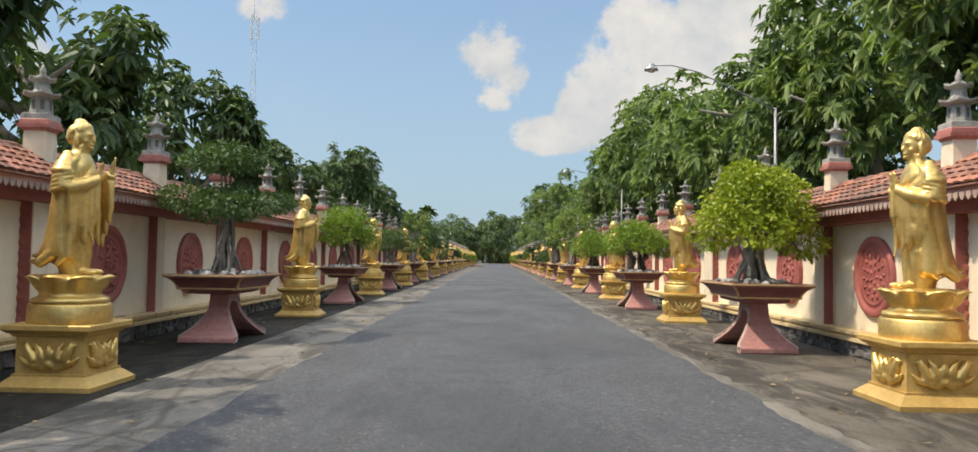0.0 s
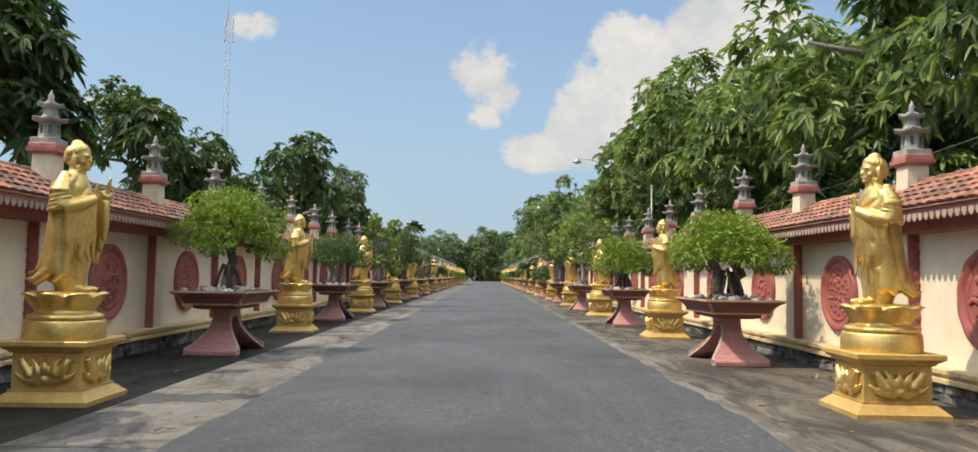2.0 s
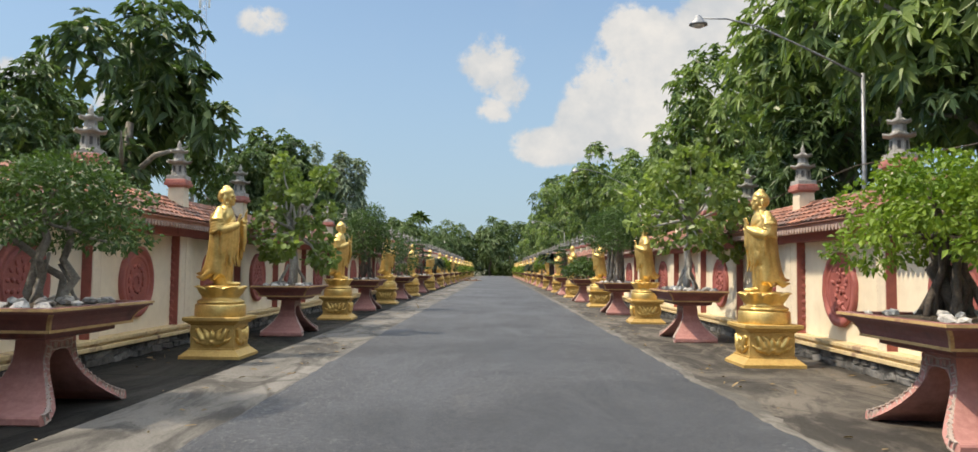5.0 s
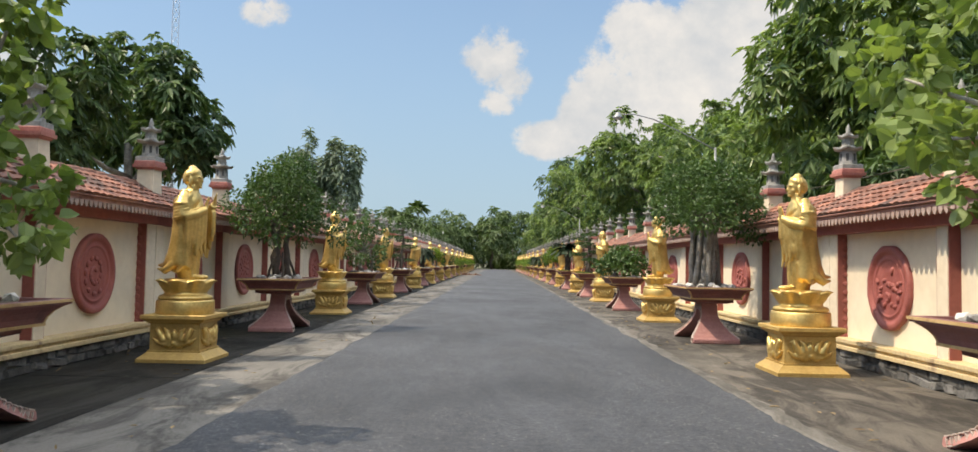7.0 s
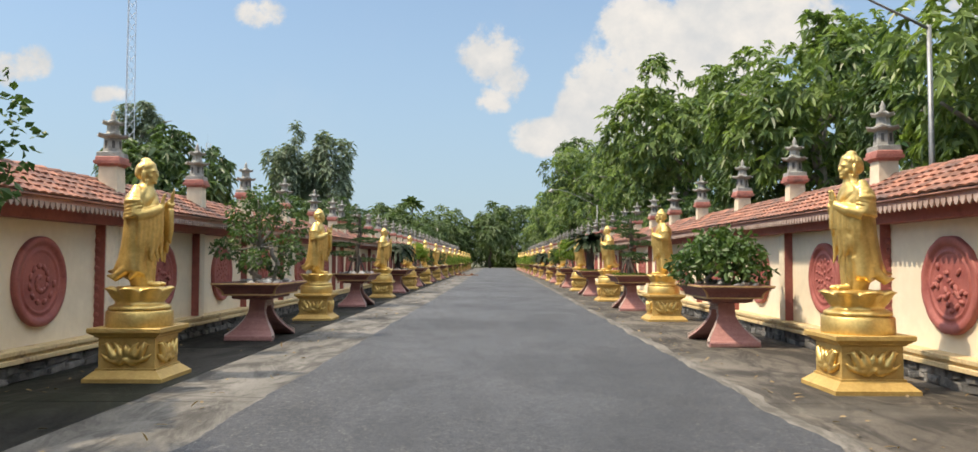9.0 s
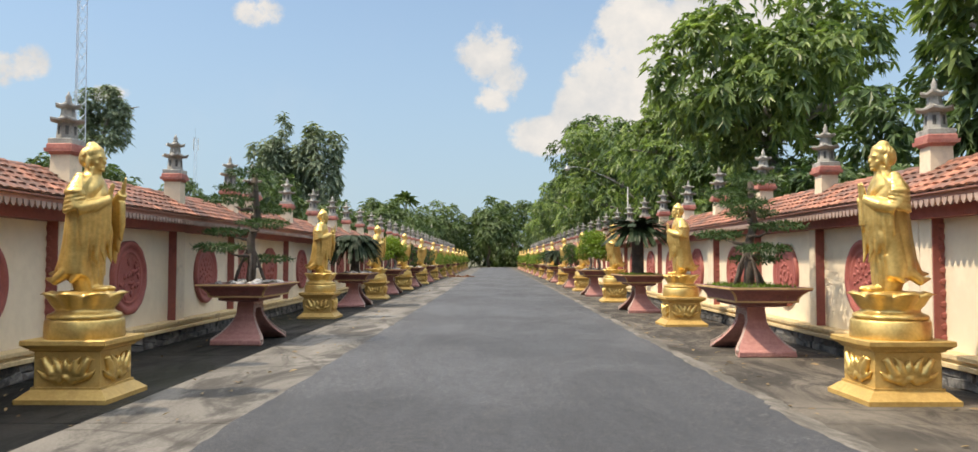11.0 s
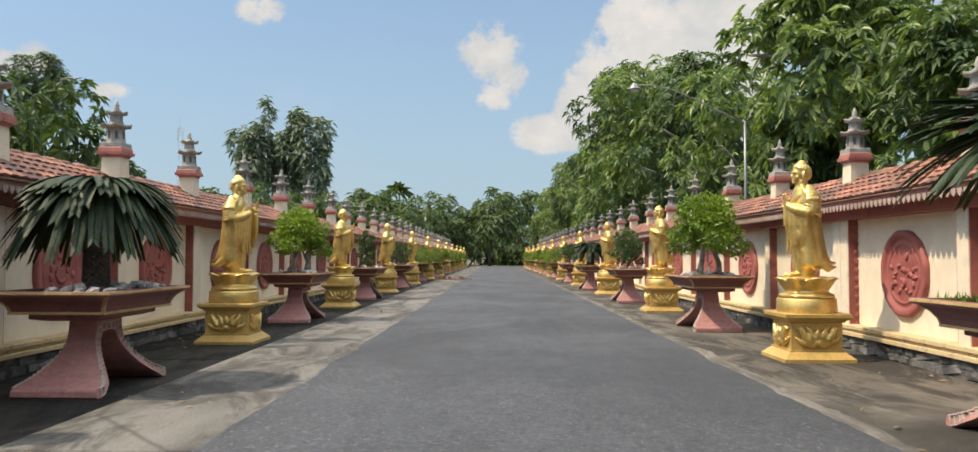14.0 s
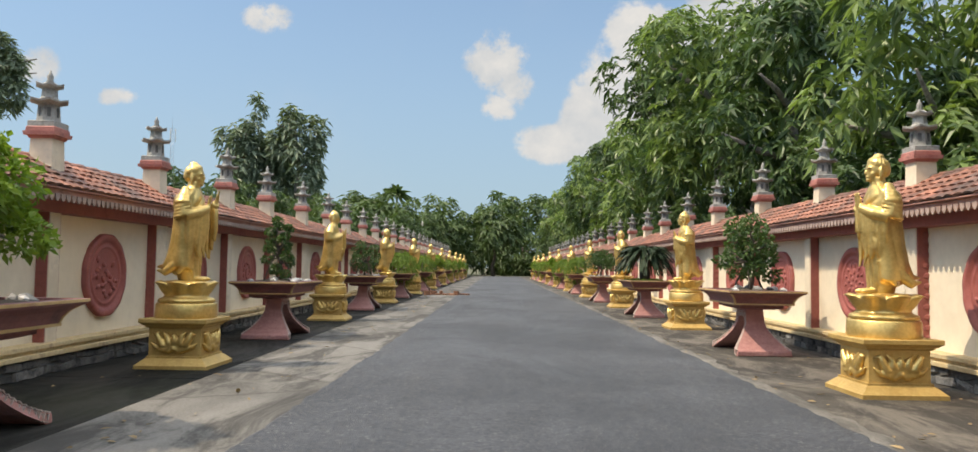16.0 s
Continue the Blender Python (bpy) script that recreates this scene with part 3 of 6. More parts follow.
def build_wall(side):
    s = 1 if side == "east" else -1          # outward from the avenue
    face = EAST if side == "east" else WEST
    word = "sunlit" if side == "east" else "shaded"
    wall = tagged(new("wall_" + side), f"{word} cream rendered wall with red piers and round red plaques", "wall", kind="structure")
    X = lambda d: face - s * d               # d metres inward from the panels' face
    mid, length = (Y0 + Y1) / 2, Y1 - Y0
    panels = bays(side)
    # core and plinth
    part("wall_core", boxes("wall_core", [(X(-0.12), mid, 0.1, 0.18, length, 1.96)], CREAM), wall)
    part("plinth_core", boxes("plinth_core", [(X(-0.03), mid, -0.05, 0.36, length, 0.245)], MORTAR), wall, "dark mortar behind rubble stones")
    for z, h, d in ((0.19, 0.05, 0.215), (0.24, 0.035, 0.175), (0.275, 0.05, 0.205)):
        part("moulding", boxes("moulding", [(X(d / 2 - 0.05), mid, z, d + 0.1, length, h)], MOULD, 0.006), wall, "yellow stepped moulding strip")
    rows = {}
    for i, (a, b) in enumerate(panels):
        rows.setdefault(round(b - a, 2), []).append((a, b))
        me = boxes("wall_panel", [(0, 0, 0, 0.05, b - a, 1.5)], CREAM) if i == 0 or round(b - a, 2) != 2.47 else me_panel
        if round(b - a, 2) == 2.47:
            me_panel = me
        part("wall_panel", me, wall, at=Matrix.Translation((X(-0.022), (a + b) / 2, 0.25)))
        style = (i * 2 + (0 if s > 0 else 1)) % 3
        turn = Matrix.Rotation(math.pi if s > 0 else 0, 4, "Z") @ Matrix.Rotation(rng.choice((0, 0.5, 1.1, 2.0)), 4, "X")
        part("medallion", MEDALLIONS[style], wall, "round red relief plaque", at=Matrix.Translation((X(0.003), (a + b) / 2, 1.0)) @ turn)
    # piers with a red relief strip on each flank
    meshes = {}
    for (a0, b0), (a1, b1) in zip(panels, panels[1:]):
        w = round(a1 - b0, 2)
        wide = w > 0.4
        if w not in meshes:
            rows_ = [(0, 0, 0, 0.22, w, 1.56)] if not wide else [(0, -w / 4 - 0.003, 0, 0.22, w / 2 - 0.006, 1.56), (0, w / 4 + 0.003, 0, 0.22, w / 2 - 0.006, 1.56)]
            bm = bmesh.new()
            for k in (-1, 1):
                box(bm, 0, k * (w / 2 + 0.008), 0.0, 0.20, 0.016, 1.55)
                if wide:
                    for q in range(13):
                        ellipsoid(bm, (0, k * (w / 2 + 0.016), 0.07 + 0.115 * q), (0.05, 0.018, 0.04), (0, 0, 0), 1)
            meshes[w] = boxes("pier", rows_, CREAM_POST, 0.006), mesh_of("pier_flank", bm, RED)
        at = Matrix.Translation((X(0.02), (b0 + a1) / 2, 0.255))
        pier = part("pier", meshes[w][0], wall, "cream square pier", at=at)
        part("pier_flank", meshes[w][1], pier, "dark red flank of the pier")
    # beam, fascia with hanging scallops
    part("beam", boxes("beam", [(X(0.05), mid, 1.665, 0.30, length, 0.13)], RED, 0.006), wall, "dark red beam under the eave")
    part("fascia", boxes("fascia", [(X(0.14), mid, 1.792, 0.50, length, 0.085), (X(0.155), mid, 1.877, 0.56, length, 0.022)], FASCIA, 0.006), wall, "pink eave board")
    verts, faces = [], []
    pitch, half = 0.10, 0.036
    for i in range(int(length / pitch)):
        y, n = Y0 + pitch * (i + 0.5), len(verts)
        for d in (0.392, 0.406):
            verts += [(X(d), y - half, 1.83), (X(d), y - half, 1.792), (X(d), y - half * 0.5, 1.765), (X(d), y, 1.752), (X(d), y + half * 0.5, 1.765), (X(d), y + half, 1.792), (X(d), y + half, 1.83)]
        faces += [tuple(n + k for k in range(7)), tuple(n + 13 - k for k in range(7))] + [(n + k, n + 7 + k, n + 8 + k, n + k + 1) for k in range(6)]
    tagged(part("scallops", mesh_from("scallops", verts, faces, SCALLOP), wall, "row of hanging dusty pink scallops"), kind="stuff")

    # tiled coping
    roof = tagged(new("roof_" + side), "weathered terracotta tile coping on the wall", "roof", kind="structure")
    slope = math.atan2(0.346, 0.57)
    section = [(X(0.43), 1.899), (X(-0.14), 2.245), (X(-0.26), 2.245), (X(-0.76), 1.91)]
    v, f = loft([[(x, y, z) for x, z in section] for y in (Y0, Y1)])
    part("roof_bed", mesh_from("roof_bed", v, f, TILE), roof)
    ridge = [(X(-0.20) + 0.10 * math.cos(t), 2.23 + 0.06 * math.sin(t)) for t in [math.pi * k / 6 for k in range(7)]]
    verts, faces = [], []
    for i in range(int(length / 0.32)):
        y, n = Y0 + 0.32 * i, len(verts)
        lift = rng.uniform(0, 0.008)
        verts += [(x, y, z) for x, z in ridge] + [(x, y + 0.318, z + 0.012 + lift) for x, z in ridge]
        faces += [(n + k, n + k + 1, n + 8 + k, n + 7 + k) for k in range(6)] + [tuple(n + 7 + k for k in range(7))]
    tagged(part("ridge_tiles", mesh_from("ridge_tiles", verts, faces, TILE), roof, "half-round ridge tiles"), kind="stuff")
    down = Matrix.Rotation(math.pi if s > 0 else 0, 4, "Z") @ Matrix.Rotation(slope, 4, "Y")
    tv, tf = tile_skin(0.158, 0.150)
    tile = mesh_from("tile", tv, tf, TILE)
    near = (50.0, 59.5) if side == "east" else (14.0, 23.5)
    verts, faces = [], []
    for row in range(5):
        top = Vector((X(-0.14 + 0.57 * row / 5), 0, 2.252 - 0.346 * row / 5))
        for i in range(int(length / 0.16)):
            y = Y0 + 0.16 * (i + 0.5) + (0.08 if row % 2 else 0)
            m = Matrix.Translation(top + Vector((0, y, rng.uniform(0, 0.007)))) @ down @ Matrix.Rotation(rng.uniform(-0.035, 0.035), 4, "Z") @ Matrix.Rotation(rng.uniform(-0.02, 0.02), 4, "X")
            if near[0] <= y < near[1]:
                part("tile", tile, roof, at=m)
            else:
                n = len(verts)
                verts += [m @ Vector(p) for p in tv]
                faces += [tuple(k + n for k in q) for q in tf]
    tagged(part("tile_rows", mesh_from("tile_rows", verts, faces, TILE), roof, "rows of terracotta tiles"), kind="stuff")
    # rubble stones of the plinth
    near = (40.0, 68.0) if side == "east" else (4.0, 32.0)
    verts, faces = [], []
    turn = Matrix.Rotation(math.pi if s > 0 else 0, 4, "Z")
    for row in range(2):
        y = Y0
        while y < Y1:
            w = rng.choice((0.22, 0.30, 0.38, 0.46))
            me = STONES[(rng.randrange(5), w)]
            m = Matrix.Translation((X(0.151), y + w / 2, 0.048 + 0.094 * row)) @ turn @ Matrix.Rotation(rng.uniform(-0.2, 0.2), 4, "X") @ Matrix.Diagonal((rng.uniform(0.7, 1.15), 1.0, rng.uniform(0.46, 0.62), 1))
            if near[0] <= y < near[1]:
                part("stone", me, wall, at=m)
            else:
                n = len(verts)
                verts += [m @ p.co for p in me.vertices]
                faces += [tuple(k + n for k in p.vertices) for p in me.polygons]
            y += w
    tagged(part("stone_courses", mesh_from("stone_courses", verts, faces, RUBBLE), wall, "dark rubble stones of the plinth"), kind="stuff")
    return panels


def lantern_thing():
    """A small two-roofed stone pagoda on a cream post, its foot in the coping."""
    top = thing("stone_lantern", "grey stone pagoda lantern on a cream post on the wall", "lantern", "lanterns on the wall")
    part("post", mesh_from("post", *square_loft([(2.30, 0.125), (2.655, 0.115)]), CREAM_POST), top, "cream square post")
    v, f = square_loft([(2.655, 0.125), (2.685, 0.14), (2.685, 0.165), (2.725, 0.17), (2.728, 0.15), (2.77, 0.15), (2.78, 0.14)])
    part("cap", mesh_from("cap", v, f, CAP_RED), top, "faded red stepped cap")
    part("base", mesh_from("base", *square_loft([(2.78, 0.14), (2.835, 0.14), (2.845, 0.12)]), STONE_GREY), top)
    body = part("body", mesh_from("body", *square_loft([(2.842, 0.10), (3.03, 0.088)], sides=6), STONE_GREY), top)
    slot = boxes("window", [(0.094, 0, 2.89, 0.012, 0.035, 0.10)], MORTAR)
    for k in range(6):
        part("window", slot, body, "dark window slot", at=Matrix.Rotation(math.pi / 3 * (k + 1), 4, "Z"))

    def roof(z, r, h):
        rings = []
        for zz, rr, up in ((z, r * 0.55, 0), (z + 0.012, r * 0.98, 0.022), (z + 0.03, r, 0.026), (z + 0.04, r * 0.6, 0.004), (z + h, r * 0.36, 0)):
            ring = []
            for j in range(12):
                t = 2 * math.pi * j / 12
                corner = j % 2 == 0
                q = rr if corner else rr * 0.87
                ring.append((q * math.cos(t), q * math.sin(t), zz + (up if corner else 0)))
            rings.append(ring)
        return loft(rings)

    part("lower_roof", mesh_from("lower_roof", *roof(3.025, 0.205, 0.085), STONE_GREY), top, "flared hexagonal stone roof")
    part("upper_body", mesh_from("upper_body", *square_loft([(3.10, 0.07), (3.20, 0.062)], sides=6), STONE_GREY), top)
    part("upper_roof", mesh_from("upper_roof", *roof(3.195, 0.15, 0.07), STONE_GREY), top, "smaller flared stone roof")
    rings = [[(r * math.cos(2 * math.pi * j / 8), r * math.sin(2 * math.pi * j / 8), z) for j in range(8)] for z, r in ((3.255, 0.03), (3.275, 0.042), (3.30, 0.028), (3.325, 0.036), (3.36, 0.02), (3.40, 0.004))]
    part("finial", mesh_from("finial", *loft(rings), STONE_GREY, True), top)
    return top


lantern = lantern_thing()
first = True
for side in ("east", "west"):
    panels = build_wall(side)
    x = EAST + 0.10 if side == "east" else WEST
    for (a0, b0), (a1, b1) in zip(panels, panels[1:]):
        y = (b0 + a1) / 2
        m = pose(x, y, -0.22, rng.uniform(-0.6, 0.6), rng.uniform(-0.6, 0.6), rng.uniform(-4, 4))
        if first:
            lantern.matrix_basis = m
            first = False
        else:
            copy_thing(lantern, m)


# ---------------------------------------------------------------- gilded statues and pedestals
def fused(name, bm, voxel, rounds, keep=0.5):
    """Overlapping forms grown together into one gilded skin."""
    me = bpy.data.meshes.new(name)
    bm.to_mesh(me)
    bm.free()
    ob = new(name, me)
    mod = ob.modifiers.new("fuse", "REMESH")
    mod.mode, mod.voxel_size = "VOXEL", voxel
    soft = ob.modifiers.new("soften", "SMOOTH")
    soft.factor, soft.iterations = 0.5, rounds
    thin = ob.modifiers.new("thin", "DECIMATE")
    thin.ratio = keep
    done = bpy.data.meshes.new_from_object(ob.evaluated_get(bpy.context.evaluated_depsgraph_get()))
    bpy.data.objects.remove(ob)
    done.name = name
    done.materials.clear()
    done.materials.append(GOLD)
    done.shade_smooth()
    return done


def pleat(t):
    """Folds of cloth: broad rounded ridges with narrow grooves between them, 0 to 1."""
    return abs(math.sin(t)) ** 0.55


def clamp(v):
    return min(1.0, max(0.0, v))


def statue_mesh(hand_up, near=True):
    """A standing robed figure, facing +x, 1.42 m high, as one plain closed form."""
    bm = bmesh.new()
    profile = [  # z, half depth, half width, shift
        (0.00, 0.135, 0.130, 0.02), (0.06, 0.140, 0.140, 0.01), (0.14, 0.168, 0.165, -0.015), (0.25, 0.178, 0.178, -0.02), (0.40, 0.172, 0.184, -0.01),
        (0.55, 0.165, 0.188, 0.005), (0.68, 0.158, 0.188, 0.01), (0.80, 0.150, 0.190, 0.01), (0.90, 0.152, 0.200, 0.0), (0.985, 0.138, 0.198, 0.0),
        (1.035, 0.112, 0.168, 0.015), (1.07, 0.088, 0.120, 0.03), (1.095, 0.068, 0.078, 0.04), (1.13, 0.060, 0.062, 0.05), (1.20, 0.06, 0.06, 0.06)]
    cols = list(zip(*profile))
    n, rings = 168, []
    for k in range(118):
        z = 1.17 * k / 117
        a, b, off = (float(np.interp(z, cols[0], c)) for c in cols[1:])
        ring = []
        for j in range(n):
            t = 2 * math.pi * j / n
            u = math.atan2(math.sin(t), math.cos(t))
            au = abs(u)
            front = clamp((1.15 - au) / 0.3)
            out = 0.0
            # under-robe in upright pleats at the feet, in front
            low = clamp((0.46 - z) / 0.1) * front
            out += 0.030 * low * (pleat(6.5 * u + 1.5 * math.sin(4 * z)) - 0.85) - 0.012 * low
            # hanging loops of the robe over the thighs
            belly = clamp(1 - abs(z - 0.55) / 0.22) * front
            out += 0.038 * belly * (pleat(15.0 * z + 1.9 * u * u - 0.8 * u) - 0.35)
            # crossing folds on the breast
            breast = clamp(1 - abs(z - 0.93) / 0.13) * clamp((1.0 - au) / 0.25)
            out += 0.024 * breast * (pleat(19.0 * z - 3.4 * u) - 0.5)
            # long smooth side panels that flare to a hem, drawn in below it
            flank = clamp((au - 0.85) / 0.25)
            hem = 0.13 + 0.02 * math.sin(3 * u)
            out += flank * (0.020 + 0.022 * clamp((0.45 - z) / 0.3)) * clamp((z - hem) / 0.02)
            out -= flank * 0.020 * clamp((hem - z) / 0.02)
            out += 0.012 * flank * clamp((0.72 - z) / 0.1) * clamp((z - hem) / 0.05) * (pleat(5.0 * u + 2.2 * z) - 0.6)
            ring.append(bm.verts.new((off + (a + out) * math.cos(t), (b + out) * math.sin(t), z)))
        rings.append(ring)
    for a, b in zip(rings, rings[1:]):
        for j in range(n):
            bm.faces.new((a[j], a[(j + 1) % n], b[(j + 1) % n], b[j]))
    bm.faces.new(list(reversed(rings[0])))
    bm.faces.new(rings[-1])

    def rod(points, radii, flat=1.0):
        v, f = tube(points, radii, 14)
        mid = Vector(points[len(points) // 2]).y
        vs = [bm.verts.new((p[0], mid + (p[1] - mid) * flat, p[2])) for p in v]
        for face in f:
            bm.faces.new([vs[i] for i in face])

    # train of the robe swept back to a point, and smaller tails beside it
    rod([(-0.08, 0.0, 0.46), (-0.145, 0.0, 0.27), (-0.235, 0.0, 0.155), (-0.345, 0.0, 0.165)], [0.075, 0.085, 0.058, 0.010], 1.9)
    for y in (-1, 1):
        rod([(-0.02, y * 0.12, 0.36), (-0.09, y * 0.15, 0.19), (-0.20, y * 0.16, 0.10), (-0.285, y * 0.15, 0.125)], [0.06, 0.062, 0.046, 0.010])
        rod([(0.06, y * 0.13, 0.34), (0.02, y * 0.16, 0.18), (-0.04, y * 0.185, 0.085)], [0.05, 0.045, 0.016])
        ellipsoid(bm, (0.155, y * 0.06, 0.026), (0.085, 0.042, 0.030), (0, 0, y * 8), 3)
    # head: face, cap of hair with rows of curls and a knot, long ears
    before = len(bm.verts)
    ellipsoid(bm, (0.012, 0, 1.232), (0.080, 0.074, 0.090), (0, 0, 0), 4)
    ellipsoid(bm, (0.034, 0, 1.180), (0.055, 0.056, 0.062), (0, 0, 0), 3)
    ellipsoid(bm, (-0.012, 0, 1.262), (0.084, 0.080, 0.072), (0, -8, 0), 4)
    ellipsoid(bm, (-0.044, 0, 1.222), (0.058, 0.078, 0.066), (0, 0, 0), 3)
    ellipsoid(bm, (-0.008, 0, 1.332), (0.046, 0.046, 0.036), (0, 0, 0), 3)
    for row in range(7):
        lat = -0.08 + 0.235 * row
        many = max(5, round(21 * math.cos(lat)))
        for k in range(many):
            t = 2 * math.pi * (k + 0.5 * (row % 2)) / many
            fore = math.cos(t) * math.cos(lat)
            p = (-0.011 + 0.083 * fore, 0.081 * math.cos(lat) * math.sin(t), 1.262 + 0.072 * math.sin(lat) + 0.020 * fore)
            ellipsoid(bm, p, (0.0115, 0.0115, 0.0105), (0, 0, 0), 1)
    ellipsoid(bm, (0.093, 0, 1.205), (0.016, 0.012, 0.026), (0, -14, 0), 2)
    ellipsoid(bm, (0.080, 0, 1.140), (0.016, 0.022, 0.016), (0, 0, 0), 2)
    ellipsoid(bm, (0.088, 0, 1.166), (0.011, 0.022, 0.007), (0, 0, 0), 2)
    for y in (-1, 1):
        ellipsoid(bm, (0.081, y * 0.030, 1.240), (0.014, 0.026, 0.007), (0, 0, y * -12), 2)
        ellipsoid(bm, (0.074, y * 0.032, 1.222), (0.012, 0.018, 0.008), (0, 0, 0), 2)
        ellipsoid(bm, (0.006, y * 0.084, 1.192), (0.020, 0.012, 0.058), (0, 0, 0), 2)
        ellipsoid(bm, (0.052, y * 0.042, 1.190), (0.026, 0.022, 0.028), (0, 0, 0), 2)
    bm.verts.ensure_lookup_table()
    for vert in bm.verts[before:]:
        vert.co = Vector((0.040 + vert.co.x * 1.16, vert.co.y * 1.20, 1.105 + (vert.co.z - 1.105) * 1.20))
    # arms under wide sleeves
    for y in (-1, 1):
        lifted = hand_up and y > 0
        elbow = (0.03, y * 0.225, 0.765)
        hand = (0.255, y * 0.125, 0.935) if lifted else (0.215, y * 0.028, 0.865)
        rod([(-0.01, y * 0.165, 1.00), (0.0, y * 0.205, 0.89), elbow], [0.064, 0.070, 0.064])
        rod([elbow, ((elbow[0] + hand[0]) / 2 + 0.02, (elbow[1] + hand[1]) / 2 + y * 0.02, (elbow[2] + hand[2]) / 2 - 0.012), hand], [0.064, 0.060, 0.044])
        rod([(hand[0] - 0.004, hand[1], hand[2]), (hand[0] + 0.012, hand[1], hand[2] + 0.05)], [0.024, 0.022])
        ellipsoid(bm, (hand[0] + 0.012, hand[1], hand[2] + 0.075), (0.018, 0.032, 0.048), (0, 8, 0), 2)
        for k in range(4):
            ellipsoid(bm, (hand[0] + 0.022 + 0.003 * k, hand[1] + y * (0.022 - 0.014 * k), hand[2] + 0.122 + 0.006 * (k % 3)), (0.0085, 0.0075, 0.034), (0, 10, 0), 1)
        # short cape over the shoulder and upper arm, its edge in stacked arcs
        for k in range(9):
            z, wide = 0.765 + 0.038 * k, (0.104 if k < 4 else 0.088) - 0.0025 * k - 0.011 * max(0, k - 4)
            thick = 0.019 if k < 4 else 0.038
            arc = []
            for q in range(9):
                t = -1.15 + 2.9 * q / 8
                arc.append((0.005 - wide * math.sin(t), y * (0.165 - 0.012 * max(0, k - 4) + wide * math.cos(t)), z - 0.030 * math.sin(t + 0.3) * (k < 4) + 0.004))
            rod(arc, [0.012] + [thick] * 7 + [0.012])
        # the sleeve's cloth falling from the forearm in flat pleats with a stepped edge
        for k in range(6):
            t = k / 5
            x0, y0 = elbow[0] + (hand[0] - elbow[0]) * (0.15 + 0.8 * t), elbow[1] + (hand[1] - elbow[1]) * (0.15 + 0.8 * t)
            lowz = (0.40, 0.30, 0.43, 0.26, 0.36, 0.47)[k] + (0.08 if not hand_up else 0)
            rod([(x0, y0, 0.80 + 0.06 * t), (x0 + 0.006, y0 * 1.03, 0.62), (x0 - 0.004, y0 * 1.0, lowz + 0.07), (x0 + 0.010, y0 * 0.96, lowz)], [0.036, 0.032, 0.027, 0.008], 0.8)
        # sash ends down the front
        rod([(0.165, y * 0.045, 0.72), (0.185, y * 0.055, 0.55), (0.178, y * 0.06, 0.38), (0.20, y * 0.05, 0.27)], [0.022, 0.024, 0.020, 0.008])
    bmesh.ops.scale(bm, vec=(1.04, 1.04, 1.0), verts=bm.verts)
    return fused("statue", bm, 0.0082 if near else 0.028, 1, 0.25 if near else 0.6)


def lotus_relief():
    """An open lotus in relief, in the plane x = 0, raised towards +x, its petals swept up and out."""
    bm = bmesh.new()

    def petal(points, radii):
        v, f = tube([(0, y, z) for y, z in points], radii, 8)
        vs = [bm.verts.new((p[0] * 0.85 + 0.01, p[1], p[2])) for p in v]
        for face in f:
            bm.faces.new([vs[i] for i in face])

    ellipsoid(bm, (0.01, 0, 0.02), (0.036, 0.036, 0.080), (0, 0, 0), 2)
    ellipsoid(bm, (0.012, 0, -0.085), (0.034, 0.036, 0.034), (0, 0, 0), 2)
    for k in (-1, 1):
        petal([(k * 0.012, -0.07), (k * 0.066, -0.015), (k * 0.080, 0.065), (k * 0.128, 0.120)], [0.016, 0.038, 0.030, 0.008])
        petal([(k * 0.03, -0.07), (k * 0.130, -0.045), (k * 0.165, 0.035), (k * 0.195, 0.105), (k * 0.250, 0.085)], [0.016, 0.044, 0.042, 0.030, 0.010])
        petal([(k * 0.02, -0.095), (k * 0.12, -0.105), (k * 0.195, -0.075), (k * 0.255, -0.015)], [0.014, 0.034, 0.030, 0.008])
        petal([(k * 0.01, -0.10), (k * 0.055, -0.135), (k * 0.10, -0.145)], [0.018, 0.024, 0.008])
    return fused("lotus_relief", bm, 0.010, 1, 0.16)


def throne_mesh():
    """Double lotus: a low ring of drooping petals, a waist and a flaring ring above."""
    n, rings = 128, []
    for z, r, amp in ((0.0, 0.285, 0.02), (0.025, 0.318, 0.05), (0.055, 0.305, 0.05), (0.075, 0.262, 0.02), (0.095, 0.245, 0.02), (0.115, 0.250, 0.05), (0.155, 0.275, 0.09), (0.20, 0.305, 0.13), (0.235, 0.325, 0.16), (0.262, 0.340, 0.18), (0.258, 0.300, 0.10), (0.262, 0.26, 0.0), (0.285, 0.235, 0.0), (0.29, 0.12, 0.0)):
        ring = []
        for j in range(n):
            t = 2 * math.pi * j / n
            k = 1 + 1.25 * amp * (abs(math.cos(4 * t)) ** 1.5 - 0.45)
            dz = (0.05 * (abs(math.cos(4 * t)) - 0.4) if 0.19 < z < 0.261 and r > 0.29 else 0)
            ring.append((r * k * math.cos(t), r * k * math.sin(t), z + dz))
        rings.append(ring)
    return mesh_from("lotus_throne", *loft(rings), GOLD, True)


RELIEF = lotus_relief()
THRONE = throne_mesh()


